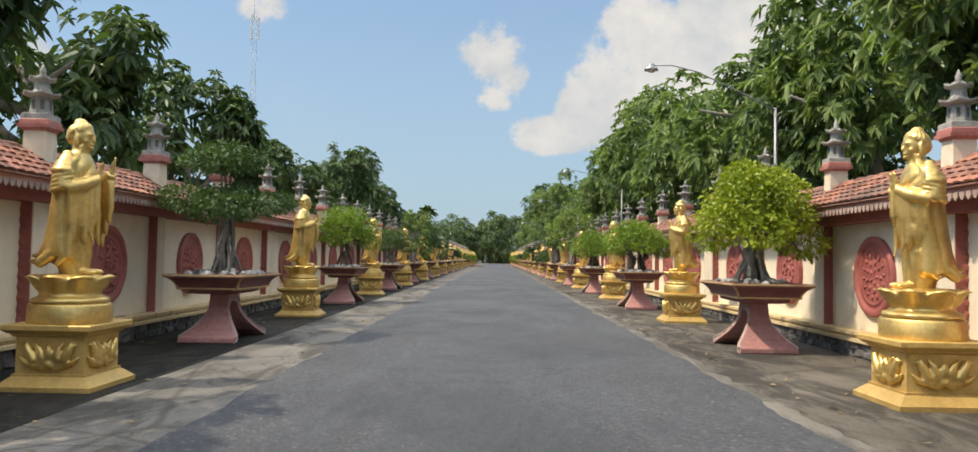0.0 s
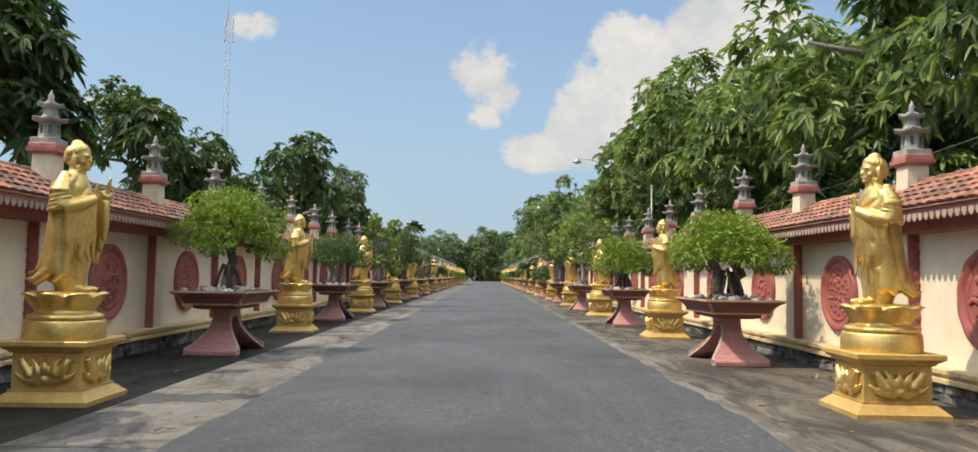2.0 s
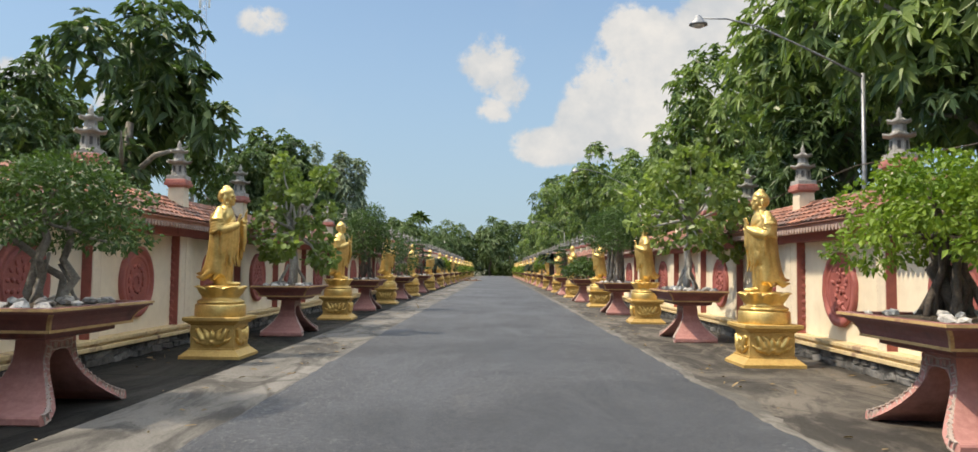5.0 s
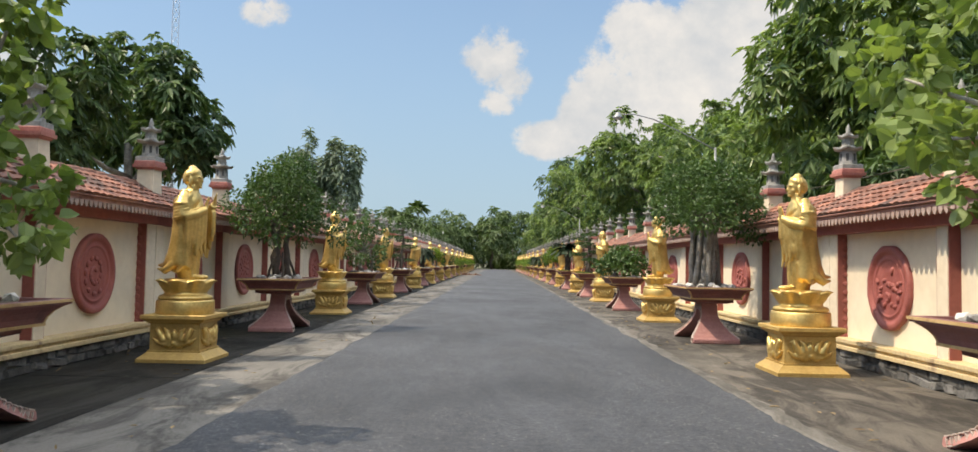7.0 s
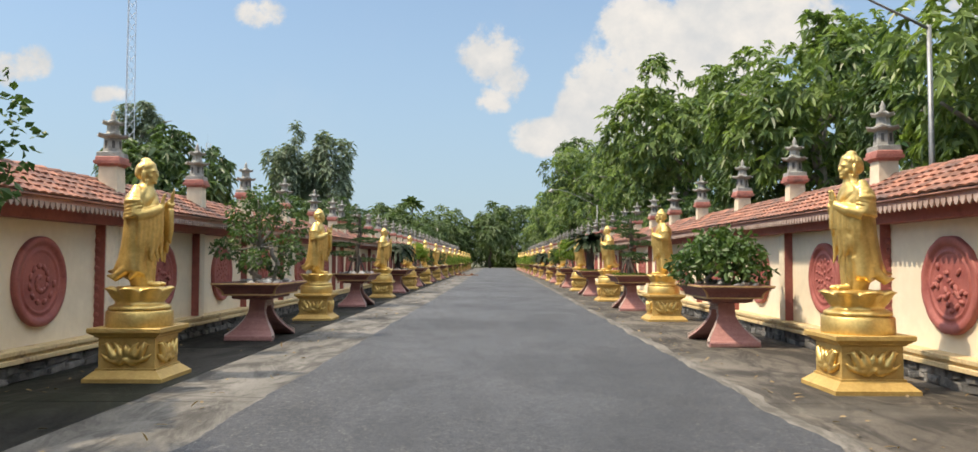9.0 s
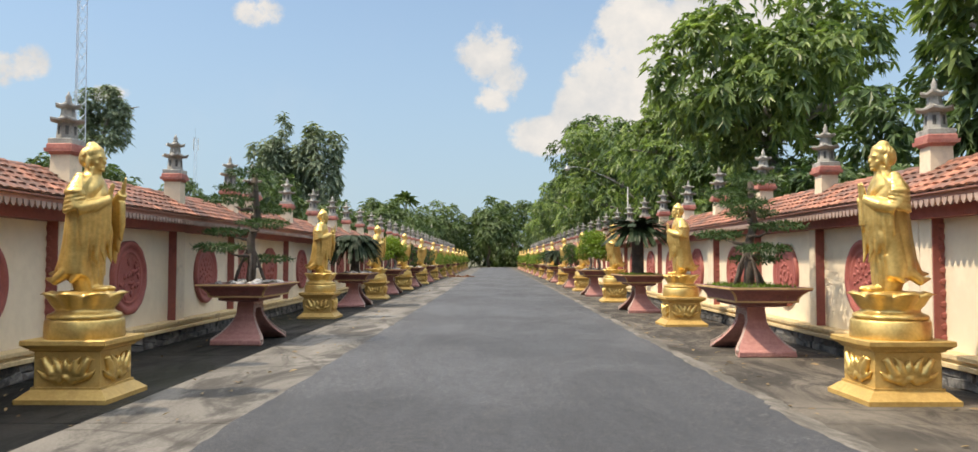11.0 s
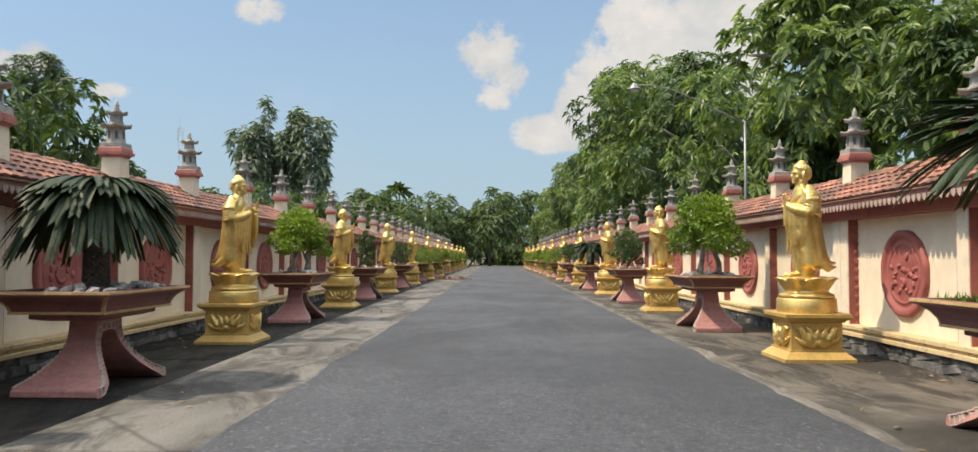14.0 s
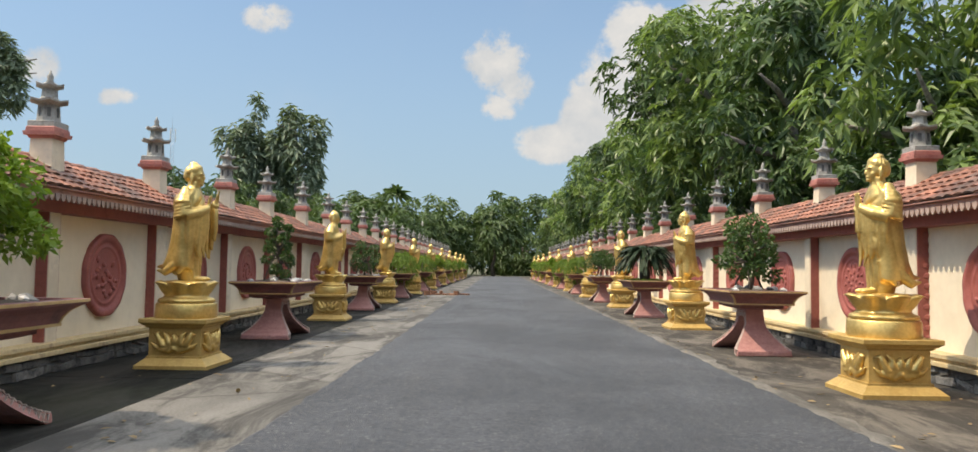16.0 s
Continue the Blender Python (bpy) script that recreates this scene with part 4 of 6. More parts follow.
def pedestal_thing():
    top = thing("pedestal", "square gold-painted pedestal with lotus reliefs on concrete", "pedestal", "gold pedestals")
    v, f = square_loft([(0.0, 0.40), (0.04, 0.40), (0.05, 0.385), (0.10, 0.33), (0.115, 0.308), (0.135, 0.308)])
    part("plinth", mesh_from("plinth", v, f, GOLD_DULL), top)
    body = part("body", mesh_from("body", *square_loft([(0.13, 0.288), (0.445, 0.288)]), GOLD_DULL), top)
    for k in range(4):
        part("lotus_relief", RELIEF, body, "raised gold lotus", at=Matrix.Rotation(math.pi / 2 * k, 4, "Z") @ Matrix.Translation((0.288, 0, 0.295)) @ Matrix.Diagonal((1.2, 1.0, 0.88, 1)))
    v, f = square_loft([(0.442, 0.298), (0.456, 0.32), (0.466, 0.32), (0.473, 0.338), (0.495, 0.365), (0.502, 0.375), (0.538, 0.375), (0.545, 0.368)])
    part("cornice", mesh_from("cornice", v, f, GOLD_DULL), top, "stepped cornice")
    rings = [[(r * math.cos(2 * math.pi * j / 40), r * math.sin(2 * math.pi * j / 40), z) for j in range(40)] for z, r in ((0.54, 0.333), (0.555, 0.337), (0.695, 0.331), (0.712, 0.32))]
    part("drum", mesh_from("drum", *loft(rings), GOLD, True), top, "round gold drum")
    part("lotus_throne", THRONE, top, "lotus throne of flaring petals", at=Matrix.Translation((0, 0, 0.707)) @ Matrix.Diagonal((0.99, 0.99, 0.88, 1)))
    return top


pedestal = pedestal_thing()
STATUE = [statue_mesh(False), statue_mesh(True)]
FAR_STATUE = [statue_mesh(False, False), statue_mesh(True, False)]
first = True
for side, rows, x in (("east", STATUES_EAST, X_STATUE_EAST), ("west", STATUES_WEST, X_STATUE_WEST)):
    for i, y in enumerate(rows):
        if y > Y1 - 2:
            continue
        m = pose(x, y, 0, 0, 0, rng.uniform(-1.2, 1.2))
        if first:
            pedestal.matrix_basis = m
            first = False
        else:
            copy_thing(pedestal, m)
        figure = new("statue", (STATUE if y < 90 else FAR_STATUE)[0 if side == "east" else 1])
        figure.matrix_basis = pose(x, y, 0.955, 0, 0, (180 if side == "east" else 0) + rng.uniform(-3, 3)) @ Matrix.Diagonal((0.97, 0.97, 0.965, 1))
        tagged(figure, "gold standing robed figure with " + ("palms joined" if side == "east" else "one palm raised") + " on a lotus", "statue", "gold statues")


# ---------------------------------------------------------------- planters
# profile of half a foot, from the crown of the arch to the toe: outer and inner points (along, up)
LEG = [((0.0, 0.63), (0.0, 0.525)), ((0.13, 0.63), (0.06, 0.515)), ((0.225, 0.62), (0.115, 0.49)), ((0.235, 0.53), (0.155, 0.435)), ((0.255, 0.43), (0.19, 0.36)), ((0.30, 0.32), (0.24, 0.27)),
       ((0.38, 0.225), (0.315, 0.175)), ((0.48, 0.14), (0.405, 0.095)), ((0.59, 0.085), (0.50, 0.045)), ((0.67, 0.07), (0.56, 0.02)), ((0.67, 0.0), (0.57, 0.0))]


def foot_width(z):
    return 0.122 + 0.245 * max(0.0, 1 - max(z - 0.06, 0) / 0.38) ** 1.5


def planter_foot():
    """Two curved, flaring legs that meet in an arch open towards the drive; narrow at the neck, broad at the toes."""
    stations = [((-a, b), (-c, d)) for (a, b), (c, d) in reversed(LEG[1:])] + LEG
    rings = [[(foot_width(o[1]), *o), (-foot_width(o[1]), *o), (-foot_width(i[1]), *i), (foot_width(i[1]), *i)] for o, i in stations]
    v, f = loft(rings)
    bm = bmesh.new()
    vs = [bm.verts.new(p) for p in v]
    for face in f:
        bm.faces.new([vs[k] for k in face])
    bmesh.ops.bevel(bm, geom=[e for e in bm.edges if e.calc_length() > 0.2 and abs(e.verts[0].co.x) == abs(e.verts[1].co.x)], offset=0.012, segments=1, affect="EDGES")
    return mesh_of("foot", bm, PLANTER_FOOT)


def arch_trim(s):
    """Key-pattern blocks along the edge of the arch, on one face."""
    bm = bmesh.new()
    path = [(0.5 * (o[0] + i[0]), 0.5 * (o[1] + i[1]), 0.35 * math.dist(o, i)) for o, i in LEG[2:-1]]
    path = [(-a, b, c) for a, b, c in reversed(path)] + [(0.0, 0.55, 0.025)] + path
    for n, ((y0, z0, h0), (y1, z1, h1)) in enumerate(zip(path, path[1:])):
        turn, length = math.atan2(z1 - z0, y1 - y0), math.dist((y0, z0), (y1, z1))
        count = max(2, round(length / 0.045))
        for k in range(count):
            t = (k + 0.5) / count
            y, z, h = y0 + (y1 - y0) * t, z0 + (z1 - z0) * t, min(h0 + (h1 - h0) * t, 0.035)
            m = Matrix.Translation((s * (foot_width(z) - 0.004), y, z)) @ Matrix.Rotation(turn, 4, "X")
            for dy, dz, a, b in ((0, h, 0.04, 0.010), (0, -h, 0.04, 0.010), (0.009 if k % 2 else -0.009, 0, 0.010, 1.3 * h)):
                bmesh.ops.create_cube(bm, size=1, matrix=m @ Matrix.Translation((0, dy, dz)) @ Matrix.Diagonal((0.026, a, b, 1)))
    return mesh_of("arch_trim", bm, TRIM_PALE)


def planter_thing():
    """Long rectangular tray, wide at the rim, on an arched foot; the rim is at 0.89 m."""
    top = thing("planter", "maroon concrete bonsai tray on a pink arched foot, on concrete", "planter", "bonsai planters")
    part("foot", planter_foot(), top, "pink arched foot with flaring legs")
    for side in (-1, 1):
        part("arch_trim", arch_trim(side), top, "pale key-pattern band round the arch")
    v, f = rect_loft([(0.622, 0.22, 0.42), (0.645, 0.30, 0.54), (0.692, 0.30, 0.54)])
    part("collar", mesh_from("collar", v, f, PLANTER), top)
    levels = [(0.69, 0.395, 0.645), (0.712, 0.40, 0.652), (0.755, 0.412, 0.672), (0.80, 0.44, 0.712), (0.83, 0.475, 0.76), (0.845, 0.495, 0.785)]
    v, f = rect_loft(levels)
    tray = part("tray", mesh_from("tray", v, f[:-1], PLANTER), top)
    rows = [(0.843, 0.495, 0.785), (0.848, 0.515, 0.812), (0.882, 0.52, 0.818), (0.889, 0.51, 0.808), (0.889, 0.45, 0.745), (0.835, 0.44, 0.735)]
    v, f = rect_loft(rows)
    part("rim", mesh_from("rim", v, f[:-2], PLANTER), tray, "broad maroon rim")
    for k, l, z, h in ((0.527, 0.825, 0.864, 0.022), (0.408, 0.660, 0.692, 0.022)):
        v, f = rect_loft([(z, k - 0.010, l - 0.010), (z, k, l), (z + h, k, l), (z + h, k - 0.010, l - 0.010)])
        part("edge_line", mesh_from("edge_line", v, f[:-2], RIM_LINE), tray, "worn ochre edge line")
    for sx in (-1, 1):
        for sy in (-1, 1):
            v, f = loft([[(sx * (a + 0.004), sy * (b - 0.022), z), (sx * (a + 0.004), sy * (b + 0.004), z), (sx * (a - 0.022), sy * (b + 0.004), z), (sx * (a - 0.022), sy * (b - 0.022), z)] for z, a, b in levels[1:]])
            part("corner_line", mesh_from("corner_line", v, f, RIM_LINE), tray, "worn ochre corner line")
    rr = random.Random(3)
    verts, faces = [], []
    n = 9
    for i in range(n):
        for j in range(n):
            a, b = -0.445 + 0.89 * i / (n - 1), -0.74 + 1.48 * j / (n - 1)
            edge = i in (0, n - 1) or j in (0, n - 1)
            verts.append((a, b, 0.845 + (0 if edge else rr.uniform(0.0, 0.03) + 0.05 * math.exp(-(a * a + b * b) * 6))))
    for i in range(n - 1):
        for j in range(n - 1):
            faces.append((i * n + j, (i + 1) * n + j, (i + 1) * n + j + 1, i * n + j + 1))
    part("soil", mesh_from("soil", verts, faces, SOIL, True), top, "dark soil")
    return top


planter = planter_thing()
ROCKS = []
for k in range(6):
    rr = random.Random(k + 40)
    bm = bmesh.new()
    bmesh.ops.create_icosphere(bm, subdivisions=1, radius=1)
    for v in bm.verts:
        v.co *= rr.uniform(0.7, 1.15)
    bmesh.ops.scale(bm, vec=(0.075, 0.055, 0.04), verts=bm.verts)
    ROCKS.append(mesh_of("rock", bm, PEBBLE))


# ---------------------------------------------------------------- leaves and trees
def leaf_mesh(name, base, way, side, length, width, droop, material, fine=False):
    """Many leaves in one mesh. base, way, side: arrays of places, unit directions and unit side vectors."""
    n = len(base)
    length, width = np.broadcast_to(length, n)[:, None], np.broadcast_to(width, n)[:, None]
    sag = np.array([0, 0, -1.0]) * (droop * length)
    up = np.cross(side, way)
    if fine:
        pts = [base, base + way * length * 0.30 + side * width + up * width * 0.35 + sag * 0.1, base + way * length * 0.68 + side * width * 0.85 + up * width * 0.3 + sag * 0.5,
               base + way * length + sag, base + way * length * 0.68 - side * width * 0.85 + up * width * 0.3 + sag * 0.5, base + way * length * 0.30 - side * width + up * width * 0.35 + sag * 0.1]
        verts = np.stack(pts, 1).reshape(-1, 3)
        i = np.arange(n)[:, None] * 6
        faces = np.concatenate([i + [0, 1, 2, 3], i + [0, 3, 4, 5]])
    else:
        pts = [base, base + way * length * 0.45 + side * width + up * width * 0.4 + sag * 0.3, base + way * length + sag, base + way * length * 0.45 - side * width + up * width * 0.4 + sag * 0.3]
        verts = np.stack(pts, 1).reshape(-1, 3)
        i = np.arange(n)[:, None] * 4
        faces = np.concatenate([i + [0, 1, 2], i + [0, 2, 3]])
    me = bpy.data.meshes.new(name)
    me.from_pydata(verts.tolist(), [], faces.tolist())
    me.update()
    me.materials.append(material)
    return me


def unit(v):
    return v / np.maximum(np.linalg.norm(v, axis=-1, keepdims=True), 1e-9)


def crown_mesh(seed, rosettes, leaf, material, lumps=18, per=7, radius=1.0, height=1.0, fine=True, inner=0, wide=0.185):
    """An uneven crown of drooping leaf rosettes round 0, 0, 0, about one metre in radius before scaling by radius and height."""
    r = np.random.default_rng(seed)
    c = unit(r.normal(size=(lumps, 3))) * r.uniform(0.40, 0.84, (lumps, 1))
    c[:, 2] = c[:, 2] * 0.95
    size = r.uniform(0.20, 0.42, lumps)
    pick = r.choice(lumps, rosettes, p=size**2 / (size**2).sum())
    d = unit(r.normal(size=(rosettes, 3)) + unit(c[pick]) * 0.55 + np.array([0, 0, 0.25]))
    shell = r.uniform(0.66, 1.12, (rosettes, 1))
    p = c[pick] + d * size[pick][:, None] * shell
    p = p * np.array([radius, radius, height])
    axis = unit(d * 0.75 + np.array([0, 0, 0.55]) + r.normal(size=d.shape) * 0.28)
    helper = unit(r.normal(size=d.shape))
    a = unit(np.cross(axis, helper))
    b = np.cross(axis, a)
    bases, ways, sides, lengths = [], [], [], []
    grown = r.uniform(0.75, 1.2, rosettes)
    for k in range(per):
        t = 2 * np.pi * (k / per) + r.uniform(0, 0.6, (rosettes, 1))
        open_ = r.uniform(0.75, 1.75, (rosettes, 1))
        w = unit(np.cos(open_) * axis + np.sin(open_) * (np.cos(t) * a + np.sin(t) * b))
        s = unit(np.cross(w, axis + r.normal(size=w.shape) * 0.2))
        bases.append(p), ways.append(w), sides.append(s), lengths.append(leaf * grown * r.uniform(0.8, 1.15, rosettes))
    if inner:  # the older leaves inside, which close the crown
        pick = r.choice(lumps, inner)
        q = (c[pick] * r.uniform(0.5, 1.0, (inner, 1)) + r.normal(size=(inner, 3)) * size[pick][:, None] * 0.36) * np.array([radius, radius, height])
        w = unit(r.normal(size=(inner, 3)) * np.array([1, 1, 0.5]) + np.array([0, 0, -0.4]))
        bases.append(q), ways.append(w), sides.append(unit(np.cross(w, r.normal(size=w.shape)))), lengths.append(leaf * r.uniform(1.1, 1.8, inner))
    length = np.concatenate(lengths)
    return leaf_mesh("crown", np.concatenate(bases), np.concatenate(ways), np.concatenate(sides), length, length * wide, 0.55, material, fine)


def trunk_skin(seed, height, thick, spread, limbs):
    """A tapered, bent trunk with limbs that reach out into the crown."""
    r = random.Random(seed)
    pts = [Vector((0, 0, -0.15))]
    for k in range(1, 6):
        pts.append(Vector((r.uniform(-0.12, 0.12) * height * 0.25, r.uniform(-0.12, 0.12) * height * 0.25, height * k / 5)))
    skins = [tube(pts, [thick * (1.25 - 0.14 * k) for k in range(6)], 9)]
    for k in range(limbs):
        t = 2 * math.pi * k / limbs + r.uniform(-0.4, 0.4)
        start = pts[3] + (pts[5] - pts[3]) * r.random()
        out = Vector((math.cos(t), math.sin(t), r.uniform(0.15, 0.55)))
        a = start + out * spread * 0.5 + Vector((0, 0, r.uniform(-0.1, 0.2)))
        b = start + out * spread
        skins.append(tube([start, a, b], [thick * 0.5, thick * 0.33, thick * 0.12], 6))
    return join(*skins)


# tall east crowns mostly wear the leaf copy with sunlight in its colour
CROWNS = [crown_mesh(11 + k, 1450, 0.255, MANGO_SUNLIT, lumps=26 + 3 * k, per=8, radius=2.85, height=3.2, inner=560) for k in range(4)]
LIGHT_CROWNS = [crown_mesh(91 + k, 950, 0.34, MANGO_SUNLIT if k else MANGO, lumps=22, per=6, radius=3.0, height=3.2, fine=False, inner=600) for k in range(2)]
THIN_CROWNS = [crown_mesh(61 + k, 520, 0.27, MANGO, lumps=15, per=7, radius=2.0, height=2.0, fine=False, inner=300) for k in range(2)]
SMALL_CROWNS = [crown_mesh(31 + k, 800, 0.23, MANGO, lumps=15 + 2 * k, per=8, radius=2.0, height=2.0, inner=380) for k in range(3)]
TRUNKS = [mesh_from("trunk", *trunk_skin(5 + k, 4.2, 0.19, 2.1, 6), BARK, True) for k in range(3)]
SMALL_TRUNKS = [mesh_from("trunk", *trunk_skin(15 + k, 3.0, 0.13, 1.2, 5), BARK, True) for k in range(2)]

EAST_TREES = [(8.6, 3.5, 1.0, 9.3), (8.3, 9.5, 1.0, 9.0), (8.6, 15.3, 0.86, 8.2), (8.4, 21, 0.98, 8.0), (8.5, 26.5, 0.95, 8.1), (8.6, 32, 0.98, 8.6), (8.5, 38, 1.0, 9.3), (8.6, 46, 0.92, 8.5),
              (8.7, 51.5, 0.76, 6.6), (8.3, 58.5, 0.86, 7.8), (8.3, 71.5, 1.0, 9.2), (8.6, 76.5, 0.70, 5.9), (8.3, 81.5, 0.94, 8.3), (8.3, 88.0, 0.84, 7.4), (8.1, 94.5, 0.94, 8.7), (7.9, 100.5, 1.0, 10.2),
              (7.8, 105.5, 1.02, 10.6), (8.3, 112, 1.0, 9.0), (8.0, 119.5, 1.0, 9.2), (8.1, 127, 1.0, 9.8), (8.2, 135, 1.0, 9.2), (8.0, 143, 1.0, 9.4), (8.2, 151, 1.0, 9.2), (7.8, 159, 1.0, 9.6)]
EAST_TREES = [(x - 0.35, set_out(y, "east"), size, top) for x, y, size, top in EAST_TREES]
for i, (x, y, size, top) in enumerate(EAST_TREES):
    tree = thing("mango_tree", "tall mango tree with a dense green crown behind the wall", "tree", "trees behind the wall", at=pose(x, y, -0.06, 0, 0, 77 * i))
    part("trunk", TRUNKS[i % 3], tree, at=Matrix.Diagonal((1, 1, (top - 2.6) / 4.6, 1)))
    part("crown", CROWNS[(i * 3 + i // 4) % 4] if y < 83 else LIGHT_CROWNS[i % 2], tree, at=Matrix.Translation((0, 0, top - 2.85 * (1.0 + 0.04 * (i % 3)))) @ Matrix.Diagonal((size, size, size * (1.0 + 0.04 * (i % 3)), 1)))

for i in range(21):
    x, y, size, top = 7.5 + 0.5 * ((i * 7) % 5) / 4, 6.0 + 5.4 * i, 0.70 + 0.06 * ((i * 5) % 4), 4.2 + 0.35 * ((i * 3) % 4)
    tree = thing("mango_tree", "low young mango tree with dark leaves behind the wall", "tree", "trees behind the wall", at=pose(x, y, -0.06, 0, 0, 95 * i))
    part("trunk", SMALL_TRUNKS[i % 2], tree, at=Matrix.Diagonal((1, 1, (top - 1.6) / 3.4, 1)))
    part("crown", THIN_CROWNS[i % 2], tree, at=Matrix.Translation((0, 0, top - 1.85 * size)) @ Matrix.Diagonal((size, size, size, 1)))

WEST_TREES = [(-6.6, 5.0, 0.95, 6.2), (-6.6, 12.0, 0.95, 5.9), (-6.5, 17.9, 0.9, 5.5), (-6.75, 24.9, 0.8, 5.2), (-6.6, 29.5, 0.5, 3.8), (-6.6, 33.0, 0.6, 4.3), (-6.6, 36.4, 1.1, 6.1), (-6.6, 41.8, 0.7, 4.9), (-6.7, 46.0, 0.85, 5.6),
              (-6.9, 58.6, 0.8, 4.4), (-7.4, 64.5, 0.5, 3.3), (-7.6, 70.5, 0.5, 3.4), (-7.3, 76.5, 0.8, 4.1), (-8.8, 83, 0.65, 3.7), (-9, 97, 0.8, 4.0), (-10, 108, 0.8, 4.4), (-9.5, 121, 0.9, 4.8),
              (-10, 133, 1.0, 5.3), (-9.5, 144, 1.0, 5.8), (-9, 154, 1.1, 6.3)]
for i, (x, y, size, top) in enumerate(WEST_TREES):
    tree = thing("mango_tree", "young mango tree with drooping dark leaves behind the wall", "tree", "trees behind the wall", at=pose(x, y, -0.06, 0, 0, 51 * i))
    part("trunk", SMALL_TRUNKS[i % 2], tree, at=Matrix.Diagonal((1, 1, (top - 1.6) / 3.4, 1)))
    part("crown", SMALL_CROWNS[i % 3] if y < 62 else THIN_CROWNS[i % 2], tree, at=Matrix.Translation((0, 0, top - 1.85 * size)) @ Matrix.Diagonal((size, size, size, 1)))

# the wood that closes the avenue
FAR_CROWNS = [crown_mesh(51 + k, 440, 1.05, FAR_LEAF, lumps=22, per=4, radius=4.6, height=4.8, fine=False) for k in range(3)]
FAR_TRUNK = mesh_from("trunk", *trunk_skin(25, 7.0, 0.22, 3.0, 5), BARK_DARK, True)
far = []
for i in range(15):
    far.append((-52 + 7.4 * i + rng.uniform(-1.5, 1.5), 176 + rng.uniform(-3, 7) + 0.12 * abs(-52 + 7.4 * i), rng.uniform(0.85, 1.1), rng.uniform(9.5, 12.5)))
for i in range(15):
    far.append((-70 + 10 * i + rng.uniform(-2, 2), 196 + rng.uniform(-4, 6), rng.uniform(1.0, 1.3), rng.uniform(12.0, 15.0)))
far += [(-16, 150, 0.7, 7.5), (-21, 162, 0.8, 8.5), (-28, 140, 0.75, 8.0), (-34, 150, 0.8, 8.5), (-20, 128, 0.6, 6.5), (14, 168, 0.9, 10), (-9.5, 168, 0.85, 9.5), (9.0, 168, 0.9, 10)]
for i in range(26):
    far.append((-66 + 5.4 * i + rng.uniform(-1, 1), 190 + rng.uniform(-3, 3), rng.uniform(0.75, 0.95), rng.uniform(5.5, 7.5)))
for i, (x, y, size, top) in enumerate(far):
    tree = thing("forest_tree", "tall dark green tree in the wood ending the drive", "tree", "wood beyond the drive", at=pose(x, y, -0.06, 0, 0, 63 * i))
    part("trunk", FAR_TRUNK, tree, at=Matrix.Diagonal((1, 1, top / 10.5, 1)))
    part("crown", FAR_CROWNS[i % 3], tree, at=Matrix.Translation((0, 0, top - 4.4 * size)) @ Matrix.Diagonal((size, size, size, 1)))

# tall thin trees far beyond the west wall
TALL_CROWNS = [crown_mesh(71 + k, 800, 1.2, BLUE_LEAF, lumps=20, per=4, radius=4.2, height=10.0, fine=False) for k in range(2)]
TALL_TRUNK = mesh_from("trunk", *trunk_skin(28, 20.0, 0.45, 4.0, 5), BARK, True)
for i, (x, y, size, top) in enumerate(((-46, 215, 1.2, 31), (-36.5, 215, 1.25, 30.5), (-41, 219, 0.9, 25), (-47.5, 146, 0.72, 23))):
    tree = thing("eucalyptus_tree", "tall thin eucalyptus tree with clumped grey-green leaves", "tree", "tall trees far off", at=pose(x, y, -0.06, 0, 0, 100 * i))
    part("trunk", TALL_TRUNK, tree, at=Matrix.Diagonal((1, 1, top / 24, 1)))
    k = size * (1 if top > 24 else 0.75)
    part("crown", TALL_CROWNS[i % 2], tree, at=Matrix.Translation((0, 0, top - 8.6 * k)) @ Matrix.Diagonal((size, size, k, 1)))
palm = thing("palm_tree", "distant palm tree with a ragged head of fronds", "tree", at=pose(-17.0, 205, -0.06))
part("trunk", mesh_from("trunk", *tube([(0, 0, 0), (0.3, 0, 7), (0.1, 0, 13.4)], [0.25, 0.2, 0.16]), BARK, True), palm)
r_ = np.random.default_rng(5)
w_ = unit(np.stack([r_.normal(size=60), r_.normal(size=60), r_.uniform(-0.3, 1.0, 60)], 1))
part("fronds", leaf_mesh("fronds", np.tile([[0.1, 0, 13.3]], (60, 1)), w_, unit(np.cross(w_, [0.2, 0.1, 1.0])), 3.0, 0.35, 0.35, FAR_LEAF, True), palm)


